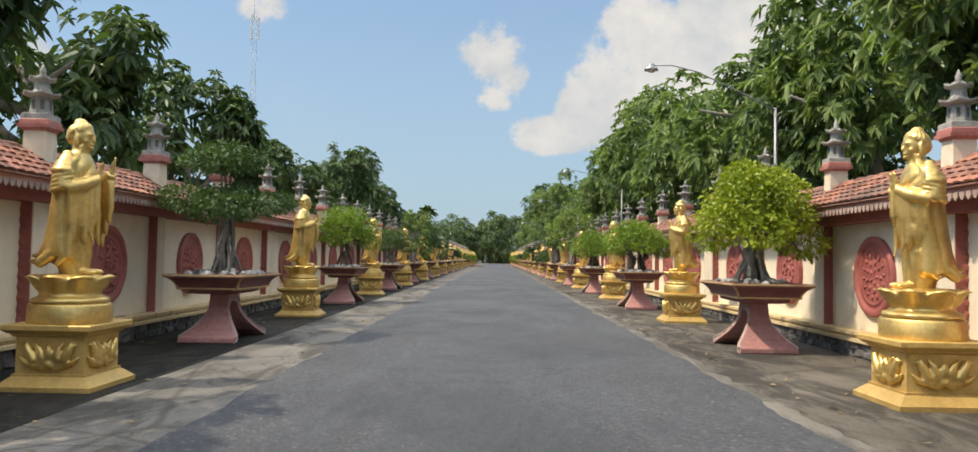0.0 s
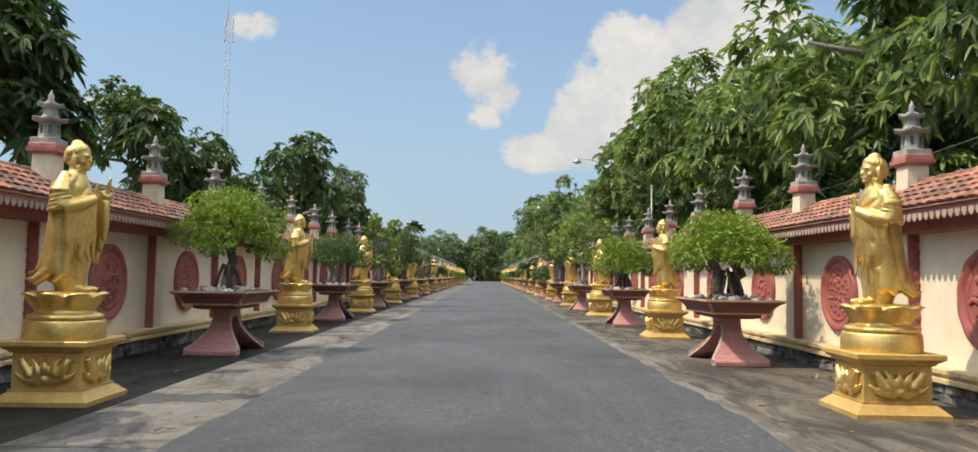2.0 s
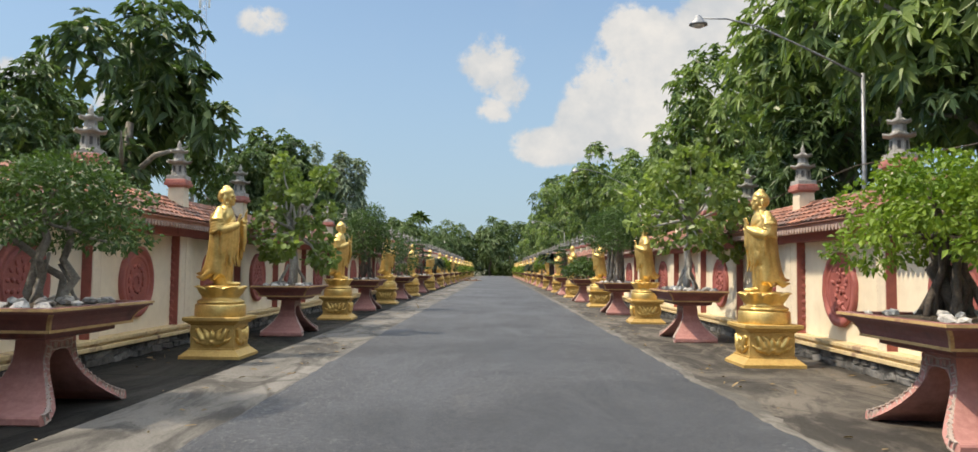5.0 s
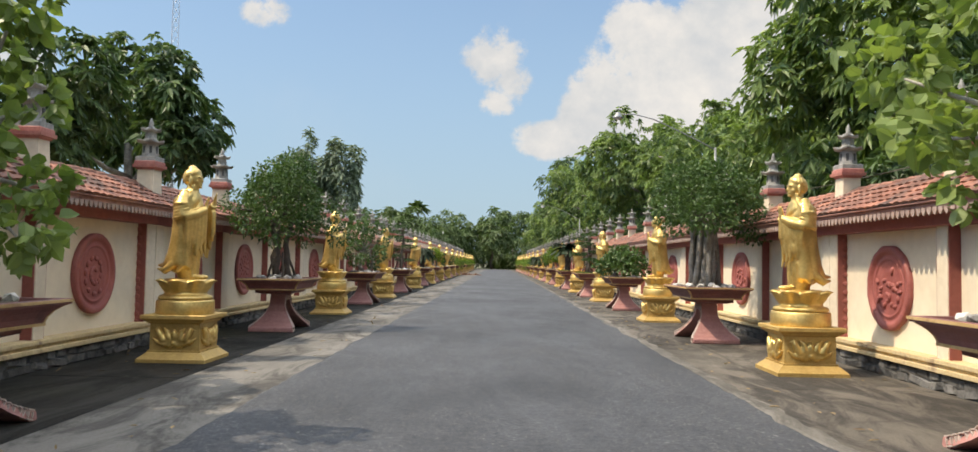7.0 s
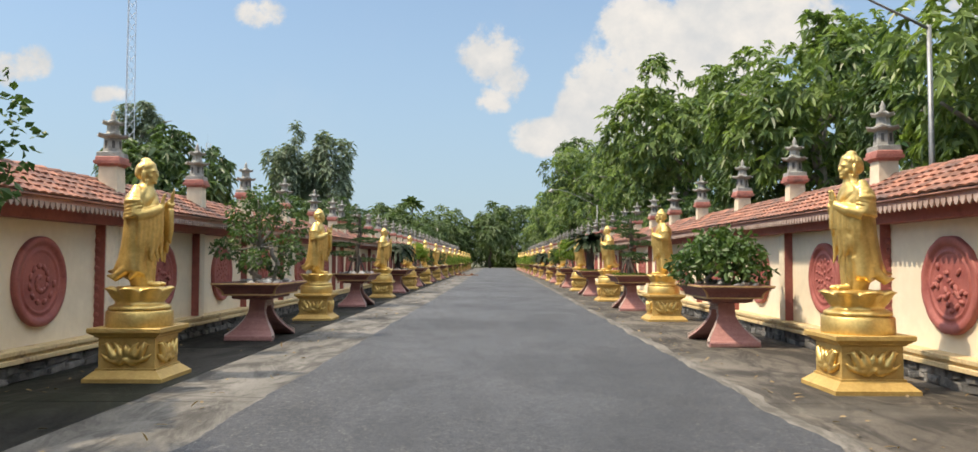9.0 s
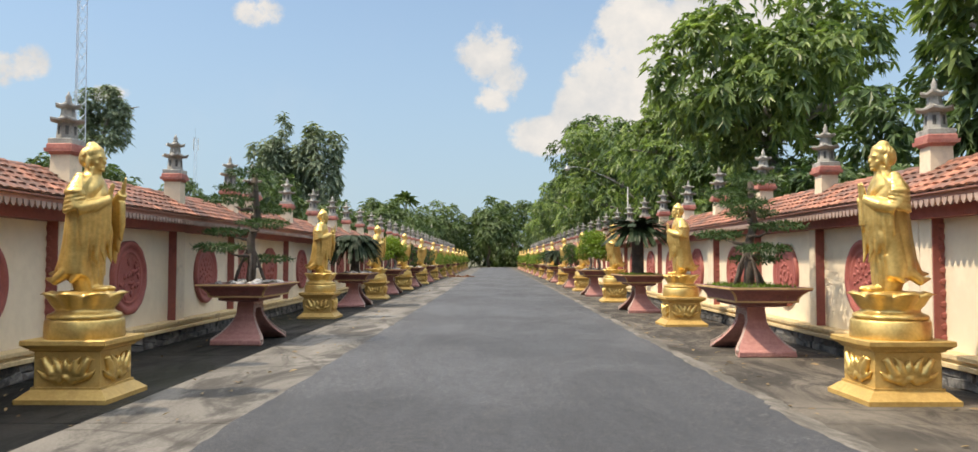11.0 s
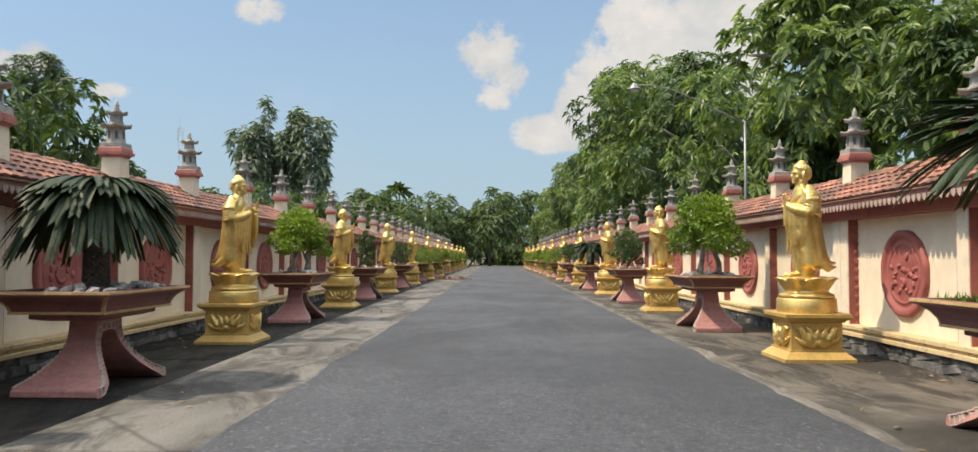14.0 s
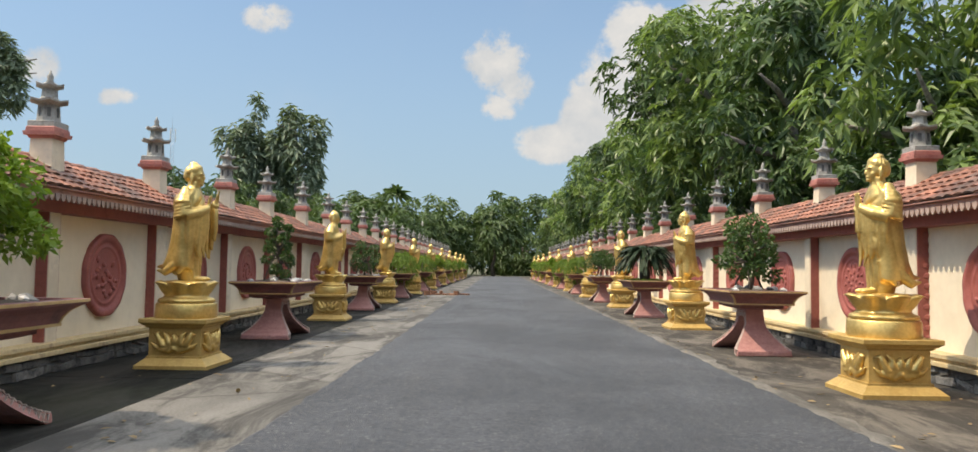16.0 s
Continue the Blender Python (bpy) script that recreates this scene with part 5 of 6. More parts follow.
# ---------------------------------------------------------------- bonsai
def pad_leaves(seed, pads, count, leaf, width, material, droop=0.2, fine=False, flat=0.0):
    """Leaves over a set of ellipsoidal pads (x, y, z, rx, ry, rz)."""
    r = np.random.default_rng(seed)
    pads = np.array(pads, float)
    area = (pads[:, 3] * pads[:, 4] + pads[:, 3] * pads[:, 5] + pads[:, 4] * pads[:, 5])
    pick = r.choice(len(pads), count, p=area / area.sum())
    d = unit(r.normal(size=(count, 3)))
    shell = 1.0 - 0.45 * r.random((count, 1)) ** 2 + r.normal(size=(count, 1)) * 0.05
    wob = 1 + 0.16 * np.sin(d[:, :1] * 7 + pads[pick][:, :1] * 9) * np.cos(d[:, 1:2] * 6 + d[:, 2:] * 5)
    p = pads[pick][:, :3] + d * pads[pick][:, 3:] * shell * wob
    w = unit(d + r.normal(size=d.shape) * 0.7 + np.array([0, 0, 0.2 - flat]))
    s = unit(np.cross(w, d + r.normal(size=d.shape) * 0.5))
    length = leaf * r.uniform(0.7, 1.25, count)
    return leaf_mesh("foliage", p, w, s, length, length * width, droop, material, fine)


def bent(seed, start, end, thick, thin, wild=0.12, steps=5):
    r = random.Random(seed)
    a, b = Vector(start), Vector(end)
    pts, rad = [], []
    for k in range(steps + 1):
        t = k / steps
        off = Vector((r.uniform(-1, 1), r.uniform(-1, 1), r.uniform(-0.4, 0.4))) * wild * math.sin(math.pi * t)
        pts.append(a.lerp(b, t) + off)
        rad.append(thick + (thin - thick) * t)
    return tube(pts, rad, 8)


def dome_pads(seed, half, low, high, count=14, flat=False):
    """Pads that make up a rounded crown between two heights."""
    r = random.Random(seed)
    pads, h = [], high - low
    for k in range(count):
        t = 2.4 * k + r.uniform(-0.3, 0.3)
        u = (k + 0.5) / count
        rad = half * math.sqrt(max(0.05, 1 - u**1.7)) * (0.62 if k % 2 else 0.72)
        s = half * r.uniform(0.30, 0.42)
        pads.append((rad * math.cos(t), rad * math.sin(t) * 1.05, low + h * (0.12 + 0.76 * u), s, s, s * (0.45 if flat else 0.62)))
    pads.append((0, 0, low + h * 0.55, half * 0.55, half * 0.6, h * 0.38))
    return pads


def bonsai(x, y, kind, seed, half, low, high, material=None, leaf=0.075, count=5200, trunk=0.07, bark=None, label="", name="bonsai_tree", category="bonsai", stems=1, roots=0):
    """A tree in a planter; heights are above the ground, the soil lies at 0.87 m."""
    tree = thing(name, label, category, "bonsai in planters", at=pose(x, y, 0, 0, 0, 0))
    bark = bark or BARK
    r = random.Random(seed)
    z0 = 0.855
    if kind in ("dome", "flat", "sparse", "pads", "bush", "cloud", "tuft"):
        if kind == "pads":
            pads = []
            layers = ((0.04, 0.66, 1.2, 0.44), (0.16, 0.70, 4.5, 0.42), (0.34, 0.60, 2.6, 0.40), (0.42, 0.62, 5.4, 0.42), (0.60, 0.48, 1.0, 0.44), (0.68, 0.50, 4.1, 0.40), (0.84, 0.34, 2.4, 0.42), (0.98, 0.14, 5.0, 0.40))
            for u, out, t, q in layers:
                t += r.uniform(-0.4, 0.4)
                pads.append((half * out * math.cos(t) * 0.9, half * out * math.sin(t), low + (high - low) * u, half * q, half * q * 1.15, 0.034))
            skin_tops = [(p[0] * 0.75, p[1] * 0.75, p[2] - 0.02) for p in pads]
        elif kind == "cloud":   # clipped layers: three broad low ones, one above
            h = high - low
            pads = []
            for a, b, u, k in ((0.35, -0.42, 0.22, 0.50), (-0.30, 0.52, 0.18, 0.52), (-0.45, -0.30, 0.30, 0.46), (0.42, 0.35, 0.30, 0.48), (0.0, 0.05, 0.34, 0.45), (-0.05, -0.30, 0.80, 0.46), (0.05, 0.15, 0.84, 0.46), (0.0, -0.08, 0.92, 0.36)):
                pads.append((a * half, b * half * 1.1, low + h * u, half * k, half * k, h * 0.15))
            skin_tops = [p[:3] for p in pads]
        elif kind == "tuft":    # many small upright clumps that make one broad head
            pads = []
            for k in range(34):
                t, u = 2.4 * k, (k + 0.5) / 34
                rad = half * (0.95 - 0.55 * u) * (0.45 + 0.55 * r.random())
                q = half * r.uniform(0.17, 0.25)
                pads.append((rad * math.cos(t), rad * math.sin(t), low + (high - low) * (0.08 + 0.85 * u + r.uniform(-0.08, 0.08)), q, q, q * 1.15))
            skin_tops = [p[:3] for p in pads[::2]]
        elif kind == "sparse":
            pads = []
            for k in range(16):
                t, u = 2.4 * k, (k + 0.5) / 16
                rad = half * r.uniform(0.35, 0.9) * (1 - 0.5 * abs(u - 0.4))
                s = half * r.uniform(0.18, 0.30)
                pads.append((rad * math.cos(t), rad * math.sin(t), low + (high - low) * u, s, s, s * 0.75))
            skin_tops = [p[:3] for p in pads]
        else:
            pads = dome_pads(seed, half, low, high, 15, kind == "flat")
            skin_tops = [p[:3] for p in pads[::2]]
        if kind == "pads":
            top = (0.05, 0.0, high - 0.05)
        else:
            top = (r.uniform(-0.08, 0.08), r.uniform(-0.08, 0.08), low + 0.30 * (high - low))
        skins = []
        for k in range(stems):
            t = 2 * math.pi * k / stems
            o = 0.0 if stems == 1 else 0.13
            base = (o * math.cos(t), o * math.sin(t), z0 - 0.02)
            skins.append(bent(seed + k, base, (top[0] + o * 1.5 * math.cos(t + 0.5), top[1] + o * 1.5 * math.sin(t + 0.5), top[2]), trunk, trunk * (0.7 if material is BODHI else 0.55), 0.035 if material is BODHI else 0.10))
        if stems == 3 and roots > 8:   # a thick column of hanging roots
            for k in range(18):
                t, o = 2.4 * k, 0.21 * math.sqrt((k + 0.5) / 18)
                skins.append(bent(seed + 30 + k, (o * 1.15 * math.cos(t), o * 1.3 * math.sin(t), z0 - 0.02), (o * math.cos(t + 0.5), o * 1.1 * math.sin(t + 0.5), top[2] + 0.15), 0.05, 0.04, 0.035, 6))
        elif stems == 1 and roots > 4:  # a stout trunk ribbed with roots
            for k in range(9):
                t, o = 2.4 * k, trunk * 1.25 * math.sqrt((k + 0.5) / 9)
                skins.append(bent(seed + 30 + k, (o * 1.7 * math.cos(t), o * 1.9 * math.sin(t), z0 - 0.02), (top[0] + o * math.cos(t + 0.7), top[1] + o * math.sin(t + 0.7), top[2]), trunk * 0.42, trunk * 0.3, 0.04, 5))
        for k in range(roots):
            t = 2 * math.pi * k / roots + 0.3
            foot = Vector((0.24 * math.cos(t), 0.24 * math.sin(t), z0))
            skins.append(bent(seed + 50 + k, foot, (0.06 * math.cos(t), 0.06 * math.sin(t), z0 + 0.35 + 0.2 * r.random()), trunk * 0.35, trunk * 0.3, 0.03, 3))
        for k, p in enumerate(skin_tops):
            base = Vector(top) if kind != "pads" else Vector((0.02, 0, max(z0 + 0.1, p[2] - 0.12)))
            skins.append(bent(seed + 90 + k, base, Vector(p) * 0.96, trunk * 0.42, 0.008, 0.06, 4))
        part("trunk", mesh_from("trunk", *join(*skins), bark, True), tree, "gnarled trunk and branches")
        if kind == "pads":
            for k, p in enumerate(pads):
                part("foliage", pad_leaves(seed + k, [p], 620, leaf, 0.13, material, 0.05, False, -0.1), tree)
        else:
            half_n = (len(pads) + 1) // 2
            pads = sorted(pads, key=lambda p: p[2])
            n_low = int(count * half_n / len(pads))
            fine = leaf > 0.085
            part("foliage", pad_leaves(seed, pads[:half_n], n_low, leaf, 0.30 if material is not BODHI else 0.42, material, 0.25, fine), tree)
            part("foliage", pad_leaves(seed + 1, pads[half_n:], count - n_low, leaf, 0.30 if material is not BODHI else 0.42, material, 0.25, fine), tree)
    elif kind == "cycad":
        pts = [(0, 0, z0), (0.02, 0.01, (z0 + low) / 2), (0.0, 0.0, low + 0.05)]
        rings = []
        for k in range(41):
            u = k / 40
            ring = []
            for j in range(18):
                q = trunk * (1.15 - 0.2 * u) * (1.12 if (j + k) % 2 else 0.94)
                ring.append((q * math.cos(2 * math.pi * j / 18), q * math.sin(2 * math.pi * j / 18), z0 + (low + 0.06 - z0) * u))
            rings.append(ring)
        part("trunk", mesh_from("trunk", *loft(rings), bark), tree, "thick scaly trunk")
        rr = np.random.default_rng(seed)
        n = 150
        t = rr.uniform(0, 2 * np.pi, n)
        lift = rr.uniform(-0.1, 1.15, n)
        bases, blades, sides, length = [], [], [], []
        for k in range(n):
            out = np.array([np.cos(t[k]), np.sin(t[k]), 0])
            def spine(u):
                run = half * u * (0.55 + 0.45 * np.cos(lift[k]))
                z = low + 0.08 + (high - low) * np.sin(lift[k]) * 1.2 * u - leaf * half * u**2.2 * (1.4 - np.sin(lift[k]))
                return out * (run + 0.03) + np.array([0, 0, z])
            across = np.array([-out[1], out[0], 0])
            for q in range(44):
                u = (q + 2.0) / 46
                along = unit(spine(u + 0.02) - spine(u))
                for s in (-1, 1):
                    bases.append(spine(u))
                    blades.append(unit(s * across * 0.5 + along))
                    sides.append(along)
                    length.append(0.17 * (1 - 0.75 * abs(u - 0.4)))
        bases, blades, sides = np.array(bases), np.array(blades), np.array(sides)
        sides = unit(sides - (sides * blades).sum(1, keepdims=True) * blades)
        part("fronds", leaf_mesh("fronds", bases, blades, sides, np.array(length), 0.0125, 0.06, material), tree, "arching dark green fronds")
    elif kind == "weeping":
        rr = np.random.default_rng(seed)
        part("trunk", mesh_from("trunk", *bent(seed, (0, 0, z0 - 0.02), (0, 0, high - 0.2), trunk, trunk * 0.5, 0.08), bark, True), tree)
        n = count
        d = unit(rr.normal(size=(n, 3)) + np.array([0, 0, 0.6]))
        p = np.array([0, 0, low]) + d * np.array([half, half * 1.1, high - low]) * rr.uniform(0.7, 1.05, (n, 1))
        w = unit(d * 0.6 + rr.normal(size=d.shape) * 0.3 + np.array([0, 0, -0.7]))
        part("foliage", leaf_mesh("foliage", p, w, unit(np.cross(w, d + 0.01)), leaf * 1.6, leaf * 0.18, 0.3, material), tree)
    return tree


def tray_rocks(holder, count, seed):
    rr = random.Random(seed)
    for k in range(count):
        a, b = rr.uniform(-0.39, 0.39), rr.uniform(-0.68, 0.68)
        s = rr.uniform(0.7, 1.35)
        part("rock", ROCKS[rr.randrange(6)], holder, at=pose(a, b, 0.88 + 0.045 * math.exp(-(a * a + b * b) * 6), rr.uniform(-25, 25), rr.uniform(-25, 25), rr.uniform(0, 360)) @ Matrix.Diagonal((s, s, s, 1)))


def tray_grass(holder, seed, count=900):
    rr = np.random.default_rng(seed)
    p = np.stack([rr.uniform(-0.41, 0.41, count), rr.uniform(-0.70, 0.70, count), np.full(count, 0.855)], 1)
    w = unit(rr.normal(size=(count, 3)) * 0.45 + np.array([0, 0, 1.0]))
    tagged(part("grass", leaf_mesh("grass", p, w, unit(np.cross(w, rr.normal(size=(count, 3)))), rr.uniform(0.05, 0.12, count), 0.008, 0.1, GRASS), holder, "short green grass on the soil"), kind="stuff")


X_PLANTER_EAST, X_PLANTER_WEST = 3.9, -3.30
first = True
holders = {}
for side, rows, x in (("east", PLANTERS_EAST, X_PLANTER_EAST), ("west", PLANTERS_WEST, X_PLANTER_WEST)):
    for i, y in enumerate(rows):
        if y > Y1 - 6:
            continue
        m = pose(x + rng.uniform(-0.02, 0.02), y, 0, 0, 0, rng.uniform(-1.5, 1.5))
        if first:
            planter.matrix_basis, ob, first = m, planter, False
        else:
            ob = copy_thing(planter, m)
        holders[side, i] = ob, y, x
# what grows in them: kind, half width, low, high, material, leaf, count, trunk, bark, stems, roots, label
ROWS_EAST = [
    ("dome", 0.83, 1.28, 2.33, FICUS, 0.065, 4000, 0.078, BARK, 1, 6, "rounded ficus bonsai in a maroon tray"),
    ("dome", 0.91, 1.27, 2.52, LIME, 0.078, 7000, 0.083, BARK, 1, 8, "domed bright yellow-green ficus bonsai with grey aerial roots"),
    ("flat", 0.89, 1.28, 2.11, FICUS, 0.065, 6400, 0.087, BARK_DARK, 2, 7, "spreading dark green bonsai with a twisted trunk"),
    ("flat", 0.91, 1.22, 2.17, FICUS, 0.061, 6800, 0.087, BARK_DARK, 1, 6, "dense domed dark green bonsai"),
    ("sparse", 1.09, 1.63, 3.24, BODHI, 0.122, 1700, 0.074, BARK_PALE, 1, 4, "tall bodhi tree with large heart-shaped leaves and a pale trunk"),
    ("dome", 1.06, 1.68, 3.02, FICUS_DARK, 0.065, 10000, 0.078, BARK, 3, 12, "tall banyan bonsai with a thick many-stemmed trunk"),
    ("bush", 0.74, 0.94, 1.68, FICUS_DARK, 0.100, 2000, 0.044, BARK, 2, 3, "low leafy green bush"),
    ("pads", 0.77, 1.20, 2.35, PINE, 0.070, 3600, 0.074, BARK_DARK, 1, 4, "layered pine bonsai with flat needle pads"),
    ("cycad", 0.87, 1.94, 2.26, CYCAD, 0.340, 0, 0.122, BARK_DARK, 1, 0, "cycad with a tall dark trunk and arching fronds"),
    ("dome", 0.63, 1.22, 2.26, FICUS, 0.074, 4600, 0.052, BARK, 2, 3, "round clipped ficus ball on a short trunk"),
    ("sparse", 0.50, 1.07, 1.89, FICUS_DARK, 0.070, 2200, 0.044, BARK_DARK, 1, 3, "small upright dark-leaved bonsai"),
    ("cycad", 0.70, 1.55, 1.81, CYCAD, 0.600, 0, 0.113, BARK_DARK, 1, 0, "short cycad with dark arching fronds"),
    ("dome", 0.61, 1.11, 1.81, FICUS_DARK, 0.065, 2600, 0.052, BARK_DARK, 1, 3, "dense dark green bonsai"),
]
ROWS_WEST = [
    ("dome", 0.83, 1.28, 2.33, FICUS_DARK, 0.065, 4000, 0.078, BARK, 1, 4, "rounded dark green bonsai in a maroon tray"),
    ("cloud", 0.97, 1.59, 2.63, FICUS_DARK, 0.061, 8000, 0.063, BARK, 1, 5, "layered cloud-shaped bonsai with a grey trunk"),
    ("dome", 0.83, 1.37, 2.37, FICUS, 0.065, 6200, 0.096, BARK_DARK, 1, 4, "rounded bonsai with yellow-green leaves and a dark leaning trunk"),
    ("flat", 0.91, 1.33, 2.17, FICUS_DARK, 0.052, 7200, 0.044, BARK, 4, 3, "fine-leaved dark bonsai with several thin stems"),
    ("sparse", 0.87, 1.33, 3.16, BODHI, 0.122, 1500, 0.091, BARK_PALE, 1, 4, "tall bodhi tree with large heart-shaped leaves and a white trunk"),
    ("tuft", 1.15, 1.50, 2.89, FICUS_DARK, 0.070, 7000, 0.065, BARK_DARK, 3, 4, "tall upright bonsai with small dark leaves"),
    ("sparse", 0.74, 1.07, 2.33, FICUS_DARK, 0.078, 2400, 0.052, BARK, 3, 3, "open spreading bonsai with thin stems"),
    ("pads", 0.85, 1.20, 2.59, PINE, 0.070, 4000, 0.074, BARK_DARK, 1, 4, "layered conifer bonsai with flat horizontal pads"),
    ("cycad", 0.71, 1.75, 1.95, CYCAD, 0.680, 0, 0.100, BARK_DARK, 1, 0, "cycad with a dark mop of fronds"),
    ("dome", 0.57, 1.20, 2.09, FICUS, 0.070, 4600, 0.052, BARK, 2, 3, "round bushy ficus ball"),
    ("sparse", 0.30, 0.98, 1.89, FICUS_DARK, 0.052, 2200, 0.035, BARK_DARK, 1, 2, "narrow dark conifer-like bonsai"),
    ("sparse", 0.43, 1.02, 1.72, FICUS_DARK, 0.061, 1600, 0.035, BARK_DARK, 1, 2, "small open bonsai with thin dark stems"),
]
for side, rows in (("east", ROWS_EAST), ("west", ROWS_WEST)):
    count = sum(1 for key in holders if key[0] == side)
    for i in range(count):
        ob, y, x = holders[side, i]
        if i < len(rows):
            kind, half, low, high, material, leaf, n, trunk, bark, stems, roots, label = rows[i]
            name = {"cycad": "cycad", "pads": "pine_bonsai"}.get(kind, "bonsai_tree")
            bonsai(x, y, kind, 200 + i * 7 + (side == "west") * 3, half, low, high, material, leaf, n, trunk, bark, label, name, "bonsai", stems, roots)
            if material is LIME or kind in ("cycad", "pads") and side == "east":
                tray_grass(ob, i) if kind in ("cycad", "pads") else tray_rocks(ob, 30, i)
            else:
                tray_rocks(ob, 32 if i < 9 else 18, i + 50)
        else:
            mound = (i + (side == "west")) % 3
            if mound:
                bonsai(x, y, "weeping", 400 + i, 0.6, 1.07, 1.68, GRASS, 0.1, 1500, 0.05, BARK, "weeping light green mound of a bonsai")
            else:
                bonsai(x, y, "dome", 400 + i, 0.52, 1.1, 1.8, FICUS, 0.1, 1300, 0.05, BARK, "small rounded green bonsai")


# ---------------------------------------------------------------- lamps, masts, small things
def street_lamp(x, y):
    lamp = thing("street_lamp", "thin grey street lamp with a curved arm behind the wall", "street lamp", "lamps behind the wall", at=pose(x, y, -0.06))
    part("pole", mesh_from("pole", *tube([(0, 0, 0), (0, 0, 2.5), (0, 0, 4.15)], [0.040, 0.034, 0.028], 8), METAL, True), lamp)
    pts = [(0, 0, 4.1), (-0.35, 0, 4.28), (-0.9, 0, 4.55), (-1.5, 0, 4.82), (-1.95, 0, 4.93), (-2.3, 0, 4.93)]
    part("arm", mesh_from("arm", *tube(pts, [0.020, 0.016, 0.014, 0.013, 0.012, 0.011], 7), METAL, True), lamp)
    rings = [[(-2.36 + r * math.cos(2 * math.pi * j / 14), 0.8 * r * math.sin(2 * math.pi * j / 14), z) for j in range(14)] for z, r in ((4.98, 0.02), (4.96, 0.05), (4.91, 0.07), (4.86, 0.13), (4.83, 0.135))]
    head = part("lamp_head", mesh_from("lamp_head", *loft(rings), METAL, True), lamp, "small bell-shaped lamp head")
    bm = bmesh.new()
    ellipsoid(bm, (-2.36, 0, 4.83), (0.09, 0.075, 0.045), (0, 0, 0), 2)
    part("bulb", mesh_of("bulb", bm, WHITE_PAINT, True), head, "pale unlit bulb")


LAMPS = (15.1, 32.9, 50.0, 80.7)
for y in LAMPS:
    street_lamp(5.7, y)


def lattice_tower(x, y, height, base, top, label, steps):
    tower = thing("lattice_tower", label, "tower", at=pose(x, y, -0.06, 0, 0, 20))
    corner = lambda k, t: Vector((math.cos(2.0944 * k), math.sin(2.0944 * k), 0)) * (base + (top - base) * t) + Vector((0, 0, height * t))
    for k in range(3):
        part("leg", mesh_from("leg", *tube([corner(k, 0), corner(k, 1)], [0.055, 0.035], 5), TOWER_PAINT), tower)
    skins = []
    for i in range(steps):
        for k in range(3):
            a, b = i / steps, (i + 1) / steps
            skins.append(tube([corner(k, a), corner((k + 1) % 3, b)], [0.018, 0.018], 4))
            skins.append(tube([corner((k + 1) % 3, a), corner(k, b)], [0.018, 0.018], 4))
    part("bracing", mesh_from("bracing", *join(*skins), TOWER_PAINT), tower, "cross bracing")
    panel = boxes("antenna", [(0, 0, 0, 0.25, 0.25, 1.6)], WHITE_PAINT)
    for k in range(3):
        for t in (0.9, 0.95):
            c = corner(k, t)
            part("antenna", panel, tower, "pale panel antenna", at=Matrix.Translation((c.x * 1.7, c.y * 1.7, height * t)))
    part("spike", mesh_from("spike", *tube([(0, 0, height - 1), (0, 0, height + 3)], [0.04, 0.02], 5), METAL), tower)
    return tower


lattice_tower(-37.4, 121, 38.5, 0.62, 0.42, "tall thin blue-grey lattice mast far beyond the wall", 34)
lattice_tower(-94, 297, 40, 0.9, 0.5, "distant thin lattice mast with pale antennas", 30)
pole = thing("utility_pole", "pale concrete utility pole among the trees", "pole", at=pose(-8.7, 166, -0.06))
part("shaft", mesh_from("shaft", *tube([(0, 0, 0), (0, 0, 6.7)], [0.16, 0.11], 8), WHITE_PAINT, True), pole)
part("crossarm", boxes("crossarm", [(0, 0, 6.1, 1.0, 0.1, 0.1)], BARK), pole)
for x in (5.6, 7.0):
    post = thing("gate_post", "white painted gate post at the end of the drive", "post", "gate posts", at=pose(x, 163.5, 0))
    part("shaft", boxes("shaft", [(0, 0, -0.06, 0.28, 0.28, 1.9)], WHITE_PAINT, 0.02), post)
    part("cap", mesh_from("cap", *square_loft([(1.83, 0.19), (1.88, 0.19), (1.98, 0.03)]), WHITE_PAINT), post)

bm = bmesh.new()
box(bm, 0, 0, 0, 0.22, 0.11, 0.07, 0.006)
BRICK_MESH = mesh_of("brick", bm, BRICK)
rr = random.Random(9)
for k in range(16):
    b = new("brick", BRICK_MESH)
    b.matrix_basis = pose(-2.6 + 0.11 * k + rr.uniform(-0.05, 0.05), 105.5 + rr.uniform(-0.25, 0.25), 0.0, 0, 0, rr.uniform(0, 180)) @ Matrix.Diagonal((1, 1, rr.choice((1.0, 1.0, 2.4)), 1))
    tagged(b, "loose brown brick lying on the pale pavement", "brick", "loose bricks")


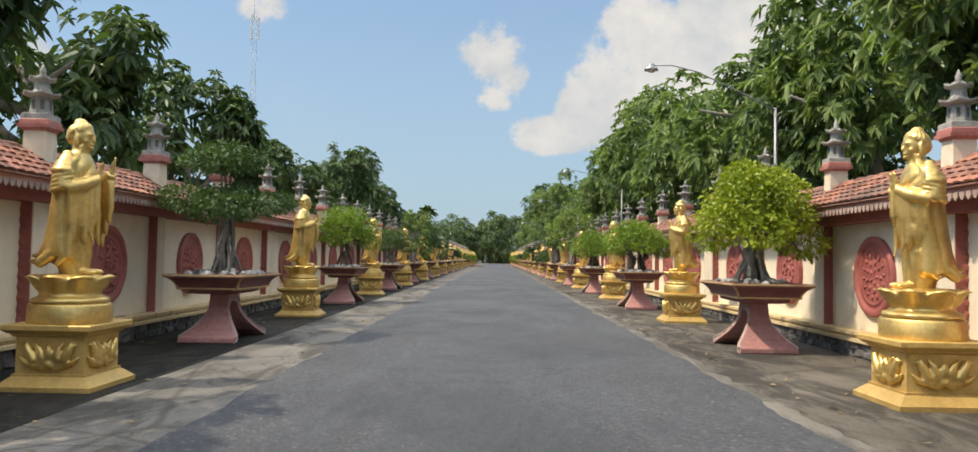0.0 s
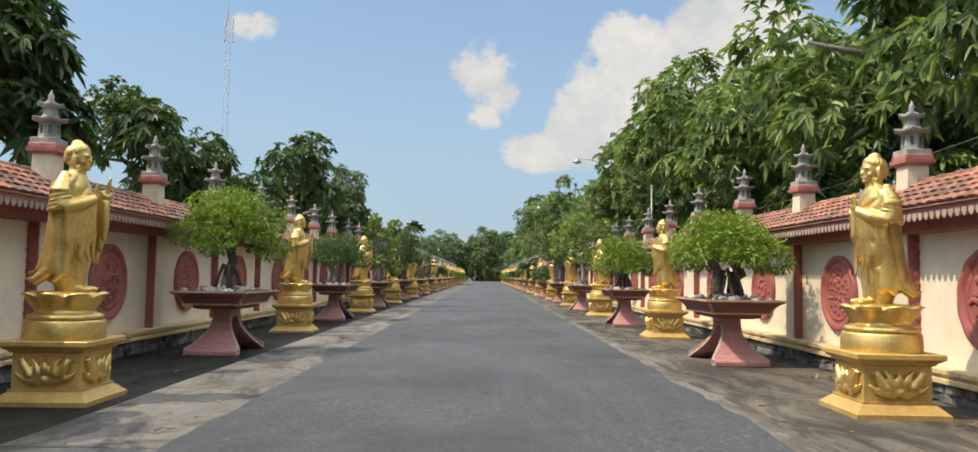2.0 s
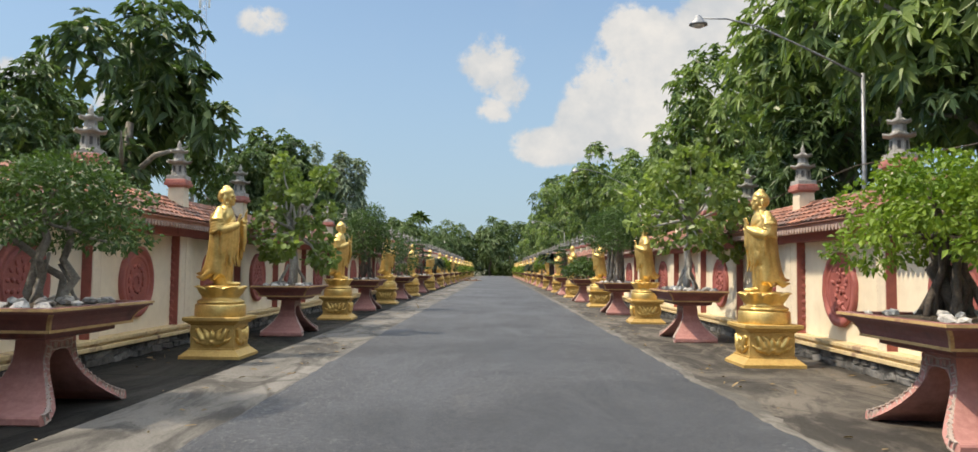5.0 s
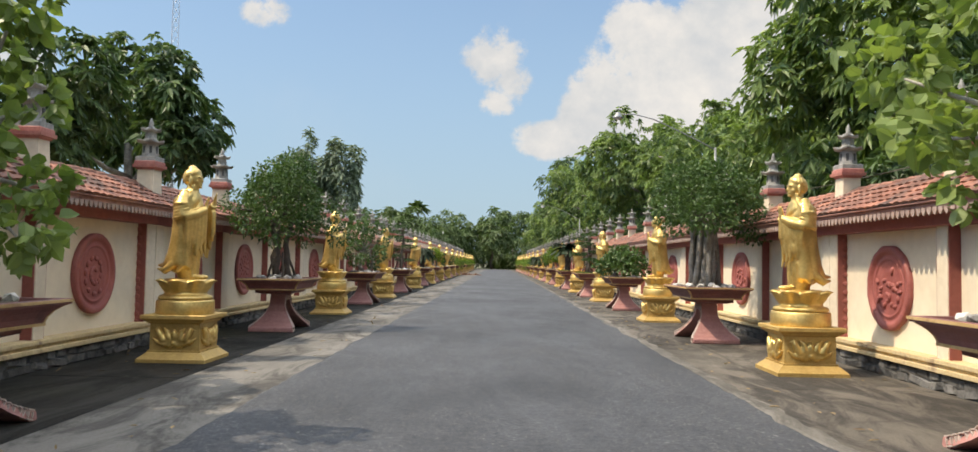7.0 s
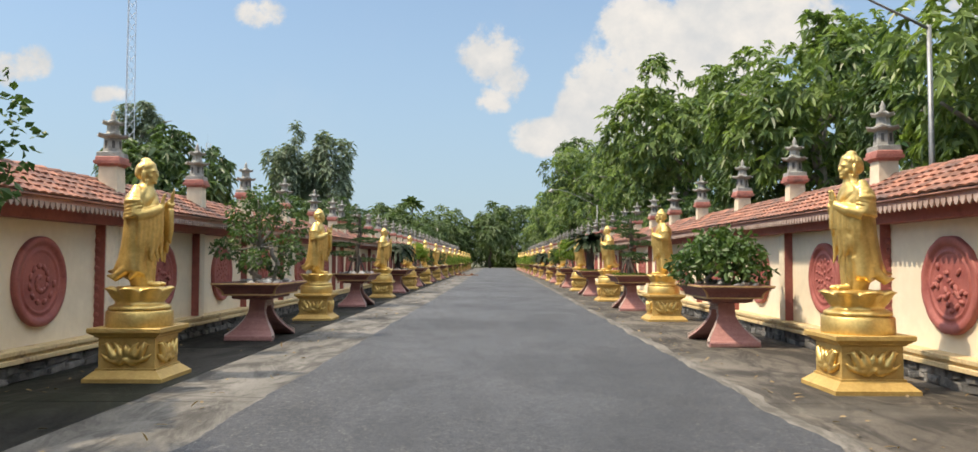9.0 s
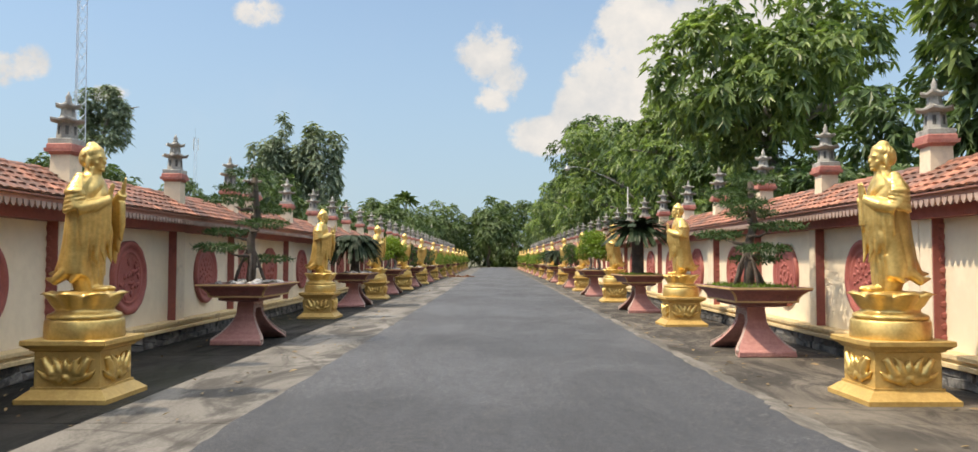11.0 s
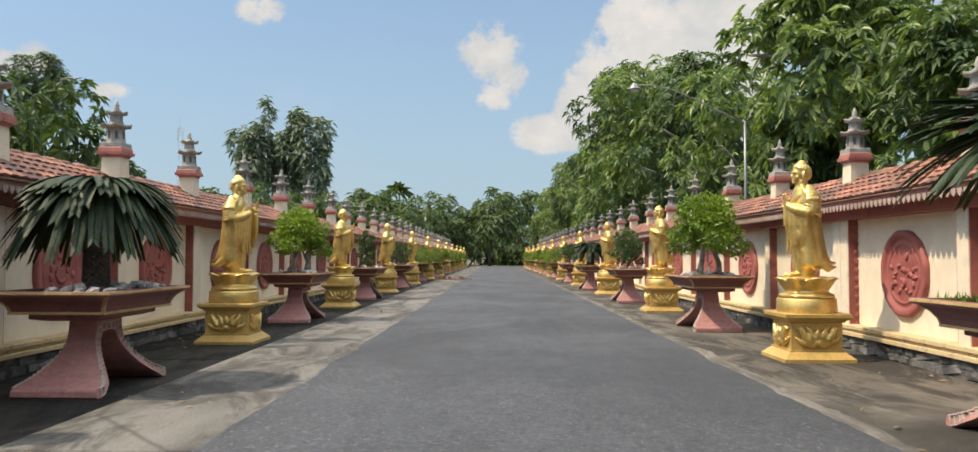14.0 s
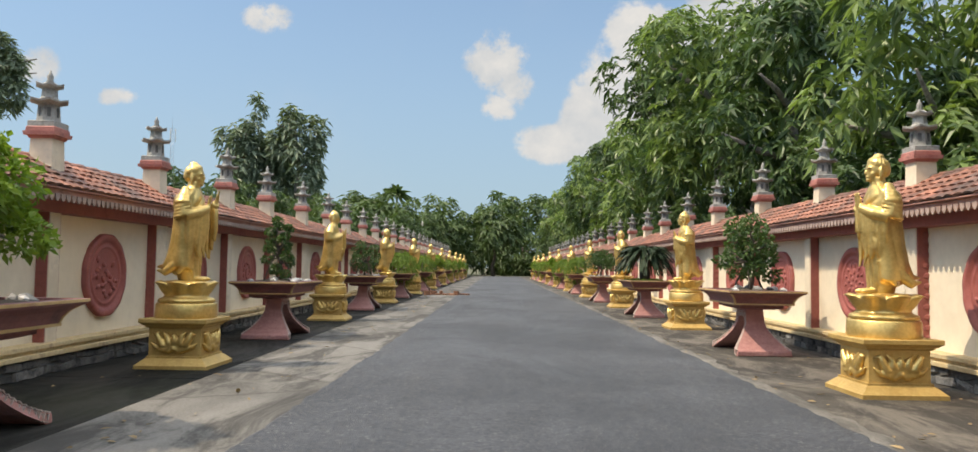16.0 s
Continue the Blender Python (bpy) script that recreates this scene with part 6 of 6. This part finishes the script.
def litter(x, y, seed, s):
    r = np.random.default_rng(seed)
    n = 6
    verts = [(s * (i / (n - 1) - 0.5) * (1 + 0.3 * r.random()), s * 0.7 * (j / (n - 1) - 0.5), 0.006 + 0.09 * s * r.random()) for i in range(n) for j in range(n)]
    faces = [(i * n + j, (i + 1) * n + j, (i + 1) * n + j + 1, i * n + j + 1) for i in range(n - 1) for j in range(n - 1)]
    ob = new("crumpled_paper", mesh_from("crumpled_paper", verts, faces, WHITE_PAINT))
    mod = ob.modifiers.new("thick", "SOLIDIFY")
    mod.thickness = 0.003
    ob.matrix_basis = pose(x, y, 0.0, 0, 0, 40 * seed)
    tagged(ob, "crumpled white paper litter on the stained pavement", "litter", "litter")


litter(4.6, 63.7, 1, 0.2)
litter(4.45, 66.6, 2, 0.12)
litter(-3.6, 64.2, 3, 0.14)


# a cable from lamp to lamp, just above the coping
pts = []
for a, b in zip(LAMPS, LAMPS[1:3]):
    pts += [(5.60, a + (b - a) * k / 12, 2.76 - 0.26 * (1 - (k / 6 - 1) ** 2)) for k in range(12)]
cable = thing("cable", "thin dark cable strung between the lamps above the coping", "cable")
part("wire", mesh_from("wire", *tube(pts, [0.007] * len(pts), 5), BARK_DARK), cable)

# dry leaves and crumbs of earth along the wall feet and the ragged edges of the asphalt
DRY = leaf_material("dry_leaf", (0.10, 0.065, 0.035), (0.32, 0.23, 0.12), 0.7, 0.1)
r_ = np.random.default_rng(17)
n = 1500
lane = r_.integers(0, 4, n)
x = np.choose(lane, [4.78 - np.abs(r_.normal(0, 0.35, n)), 2.9 + np.abs(r_.normal(0, 0.30, n)), -4.2 + np.abs(r_.normal(0, 0.4, n)), -1.75 - np.abs(r_.normal(0, 0.5, n))])
y = r_.uniform(-4, 110, n)
base = np.stack([x, y, np.full(n, 0.012)], 1)
w = unit(np.stack([r_.normal(size=n), r_.normal(size=n), r_.uniform(-0.05, 0.25, n)], 1))
side = unit(np.cross(w, np.stack([r_.normal(size=n) * 0.2, r_.normal(size=n) * 0.2, np.ones(n)], 1)))
tagged(new("dry_leaves", leaf_mesh("dry_leaves", base, w, side, r_.uniform(0.03, 0.11, n), r_.uniform(0.008, 0.02, n), 0.02, DRY, True)), "small dry brown leaves scattered on the pavements", "leaves", kind="stuff")
